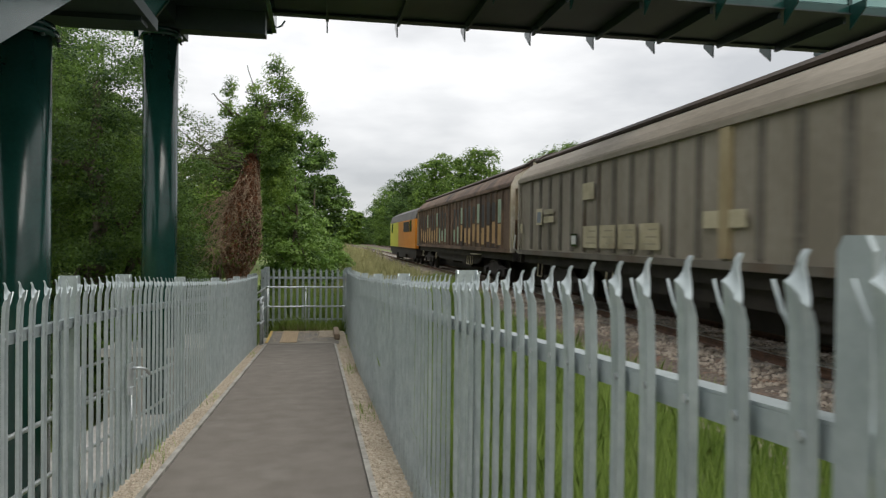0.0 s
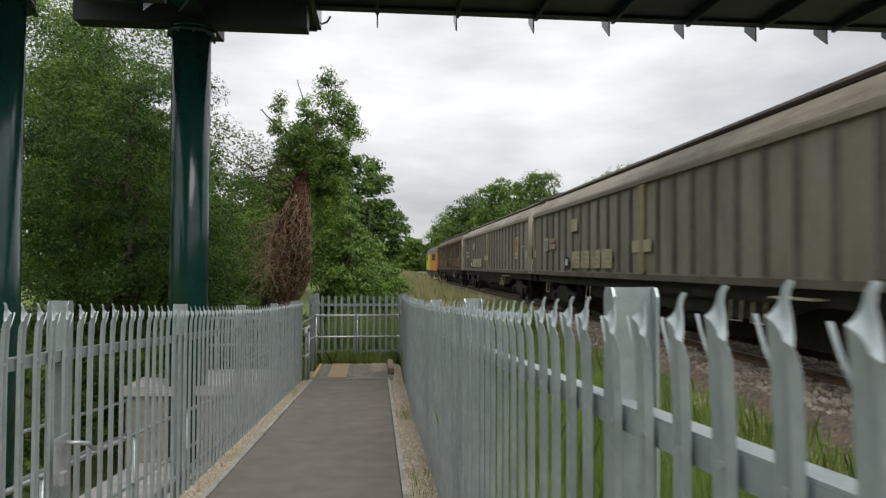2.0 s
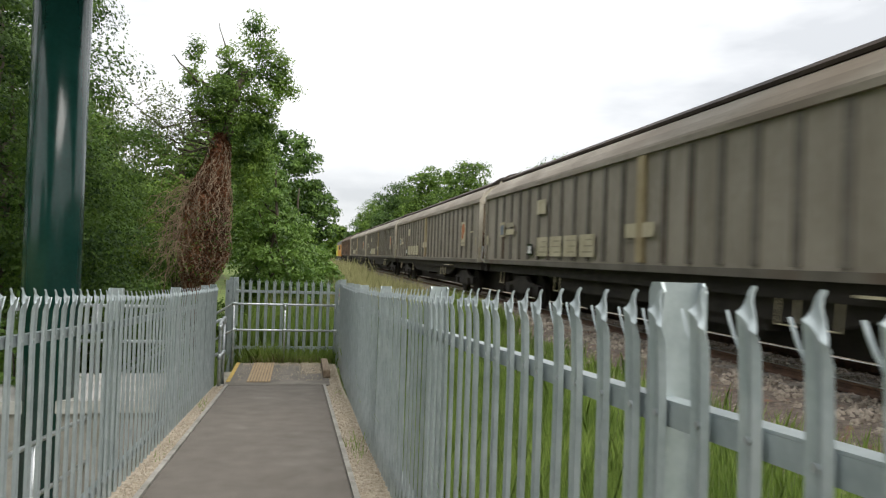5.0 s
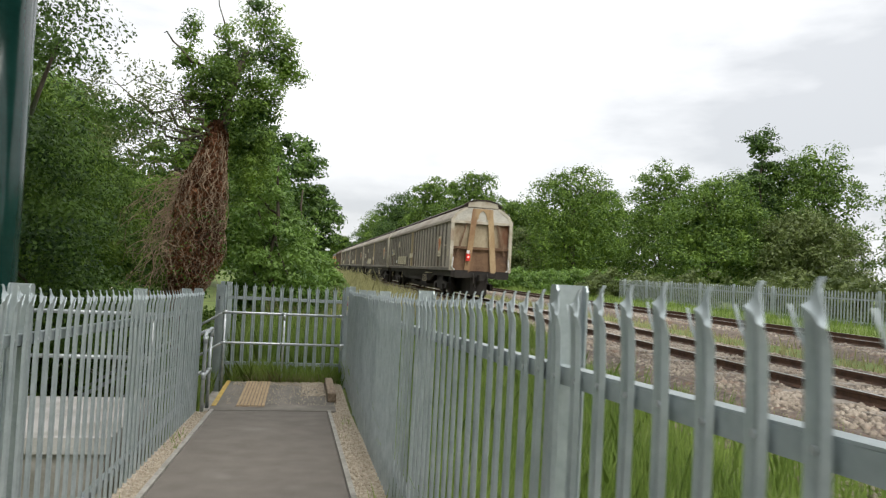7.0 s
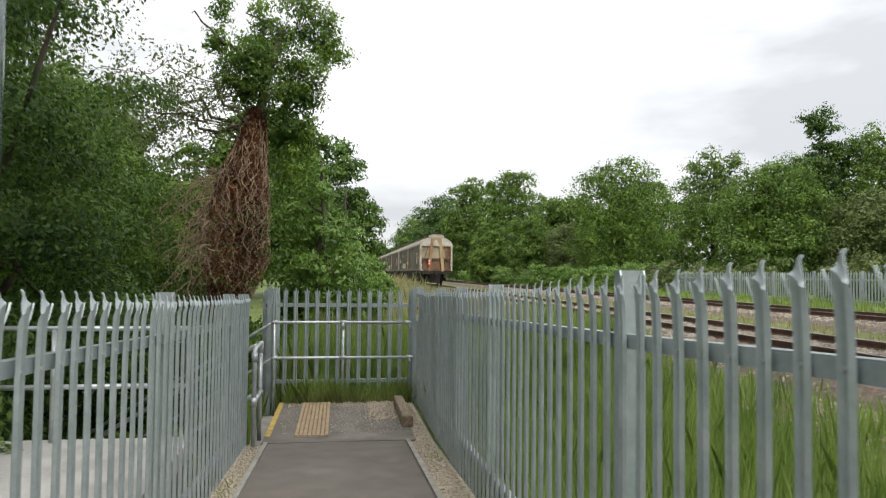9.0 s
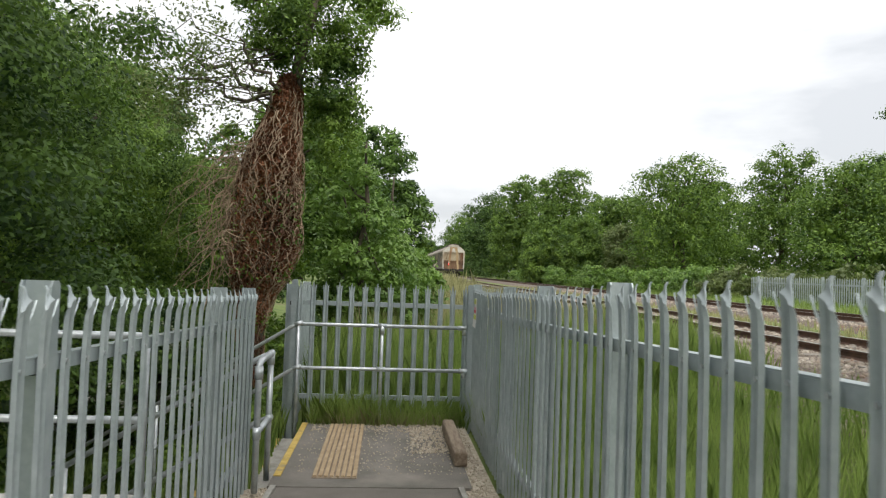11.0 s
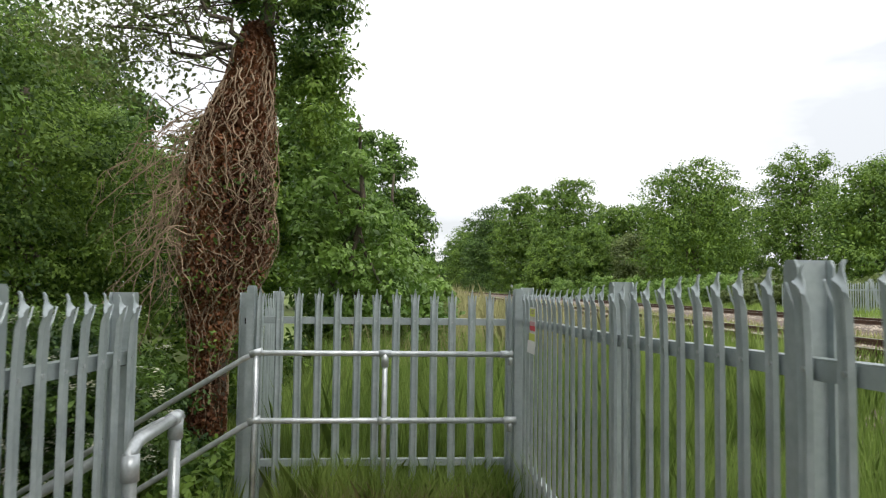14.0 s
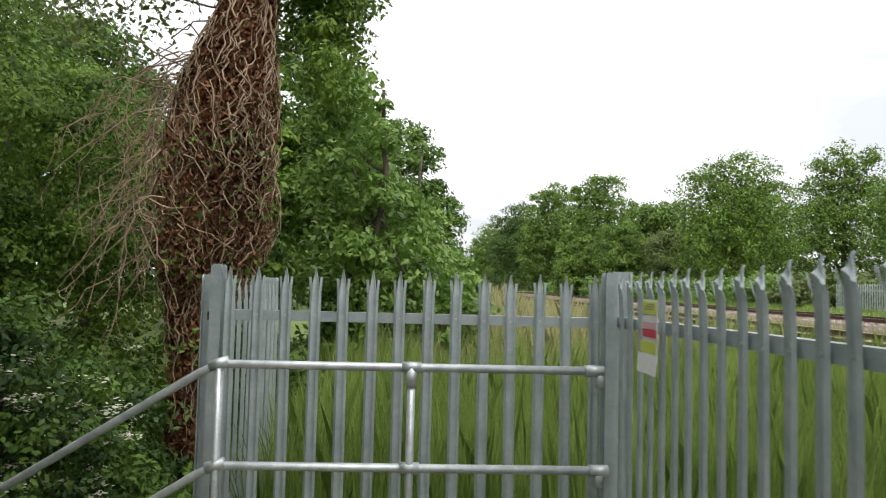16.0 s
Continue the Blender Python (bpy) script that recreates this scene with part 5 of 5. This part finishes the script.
for i in range(9):
    x = -22 + 6.5 * i
    tree("distant_tree", "distant tree closing the view along the line", (x, 235 + 9 * math.sin(i * 2.1), .5), .4, [(0, 0, 3.2, 5, 4, 3.6), (1, 0, 6.5 + (i % 3), 3.8, 3.5, 3.2)], 150, 34, .4, .9, (LEAF_DARK, LEAF_MID)[i % 2], limbs=3)
for i in range(6):
    x, y = -6.5 - 1.5 * (i % 2), 62 + 24 * i
    tree("bank_tree", "dark green tree along the bank in the distance", (x - .02 * y, y, .4), .35, [(0, 0, 4, 3.4, 3.2, 3.4), (0, 0, 7.5, 2.8, 2.8, 2.8)], 200, 44, .2, .6, LEAF_DARK, limbs=4)

# unseen trees added behind the path's start, so the columns mirror less sky
for x, y, hh in ((-9, -14, 9), (-3, -22, 10), (4, -26, 9), (11, -22, 9), (19, -14, 10), (-13, -4, 10), (24, 2, 9), (27, 14, 9)):
    tree("station_tree", "unseen leafy tree added for the columns to reflect", (x, y, .5), .3, [(0, 0, hh * .35, 3.6, 3.4, hh * .3), (0, 0, hh * .7, 2.8, 2.8, hh * .25)], 90, 30, .36, .8, LEAF_MID, limbs=3)


# grass
def grass(name, n, xr, yr, h, width, material, label, keep=None, lean=.35, fade=None):
    x, y = RNG.uniform(*xr, n), RNG.uniform(*yr, n)
    if keep is not None:
        k = keep(x, y)
        x, y = x[k], y[k]
        n = len(x)
    tuft = np.array([.55 + .9 * (noise.noise((a * .9, b * .9, 3.0)) * .5 + .5) for a, b in zip(x, y)])
    z = np.array([ground_z(a, b) for a, b in zip(x, y)]) - .03
    if fade:
        tuft *= np.interp(x, fade, (1.0, .66))
    hh = RNG.uniform(h * .45, h, n) * tuft
    a = RNG.uniform(0, 6.28, n)
    dx, dy = np.cos(a), np.sin(a)
    b = RNG.uniform(0, 6.28, n)
    lx, ly = np.cos(b) * hh * lean * RNG.uniform(.2, 1, n), np.sin(b) * hh * lean * RNG.uniform(.2, 1, n)
    w = width * RNG.uniform(.6, 1.4, n)
    p0, p1 = np.stack([x - dx * w, y - dy * w, z], 1), np.stack([x + dx * w, y + dy * w, z], 1)
    m0 = np.stack([x + lx * .35 + dx * w * .8, y + ly * .35 + dy * w * .8, z + hh * .6], 1)
    m1 = np.stack([x + lx * .35 - dx * w * .8, y + ly * .35 - dy * w * .8, z + hh * .6], 1)
    tip = np.stack([x + lx, y + ly, z + hh], 1)
    v = np.stack([p0, p1, m0, tip, m1], 1).reshape(-1, 3)
    return tagged(new(name, cloud_mesh(name, v, 5, material)), label, "grass", kind="stuff")


grass("grass", 72000, (.80, 4.4), (.5, 19.5), .72, .0042, GRASS, "tall green grass between fence and railway", lambda x, y: RNG.uniform(0, 1, len(x)) > (x - .8) / 5.0, fade=(1.2, 2.8))
grass("grass", 30000, (-1.35, 5.0), (19.5, 27), 1.05, .005, GRASS, "tall meadow grass behind the end fence", fade=(1.4, 3.0))
grass("grass", 14000, (-1.0, 4.6), (24, 48), 1.25, .009, GRASS_DRY, "pale seeding grass beside the line", fade=(1.6, 4.0))
grass("grass", 9000, (-1.0, 4.4), (46, 110), 1.3, .02, GRASS_DRY, "pale seeding grass far along the line")
grass("grass", 22000, (-6, -1.45), (16.5, 27), .55, .007, GRASS, "rough grass and weeds on the bank")
grass("grass", 9000, (16.6, 19.4), (14, 80), .38, .014, GRASS, "bright green verge grass along the far fence")
grass("grass", 9000, (9.4, 11.8), (12, 70), .3, .012, GRASS_DRY, "sparse dry grass between the tracks", lambda x, y: RNG.uniform(0, 1, len(x)) > .55)
grass("grass", 5200, (-1.15, .70), (18.86, 19.5), .52, .0045, GRASS, "grass tufts growing at the landing's edge", lean=.6)
grass("grass", 1500, (-1.1, .62), (18.84, 19.1), .36, .004, GRASS_DRY, "dry grass at the landing's edge", lean=.8)
grass("grass", 700, (-1.39, -1.23), (2, 16), .26, .004, GRASS, "grass tufts in the gravel margin", lambda x, y: np.sin(y * 2.3) > .55)
grass("grass", 700, (.46, .64), (2, 18), .26, .004, GRASS, "grass tufts in the gravel margin", lambda x, y: np.sin(y * 1.7 + 1) > .6)


def motions():
    """The train runs away along the line at a steady speed."""
    speed = 14.8
    for ob, y in [(loco, 51.8)] + [(v, 31.6 - 22.4 * k) for k, v in enumerate(vans)]:
        walk(ob, [(t, pose(TRACK_X + (y + speed * t - 10) * math.tan(radians(BEARING)), y + speed * t, RAIL_Z, 0, 0, -BEARING)) for t in (0.0, 4.0, 8.0, 12.0, 16.0)])


motions()
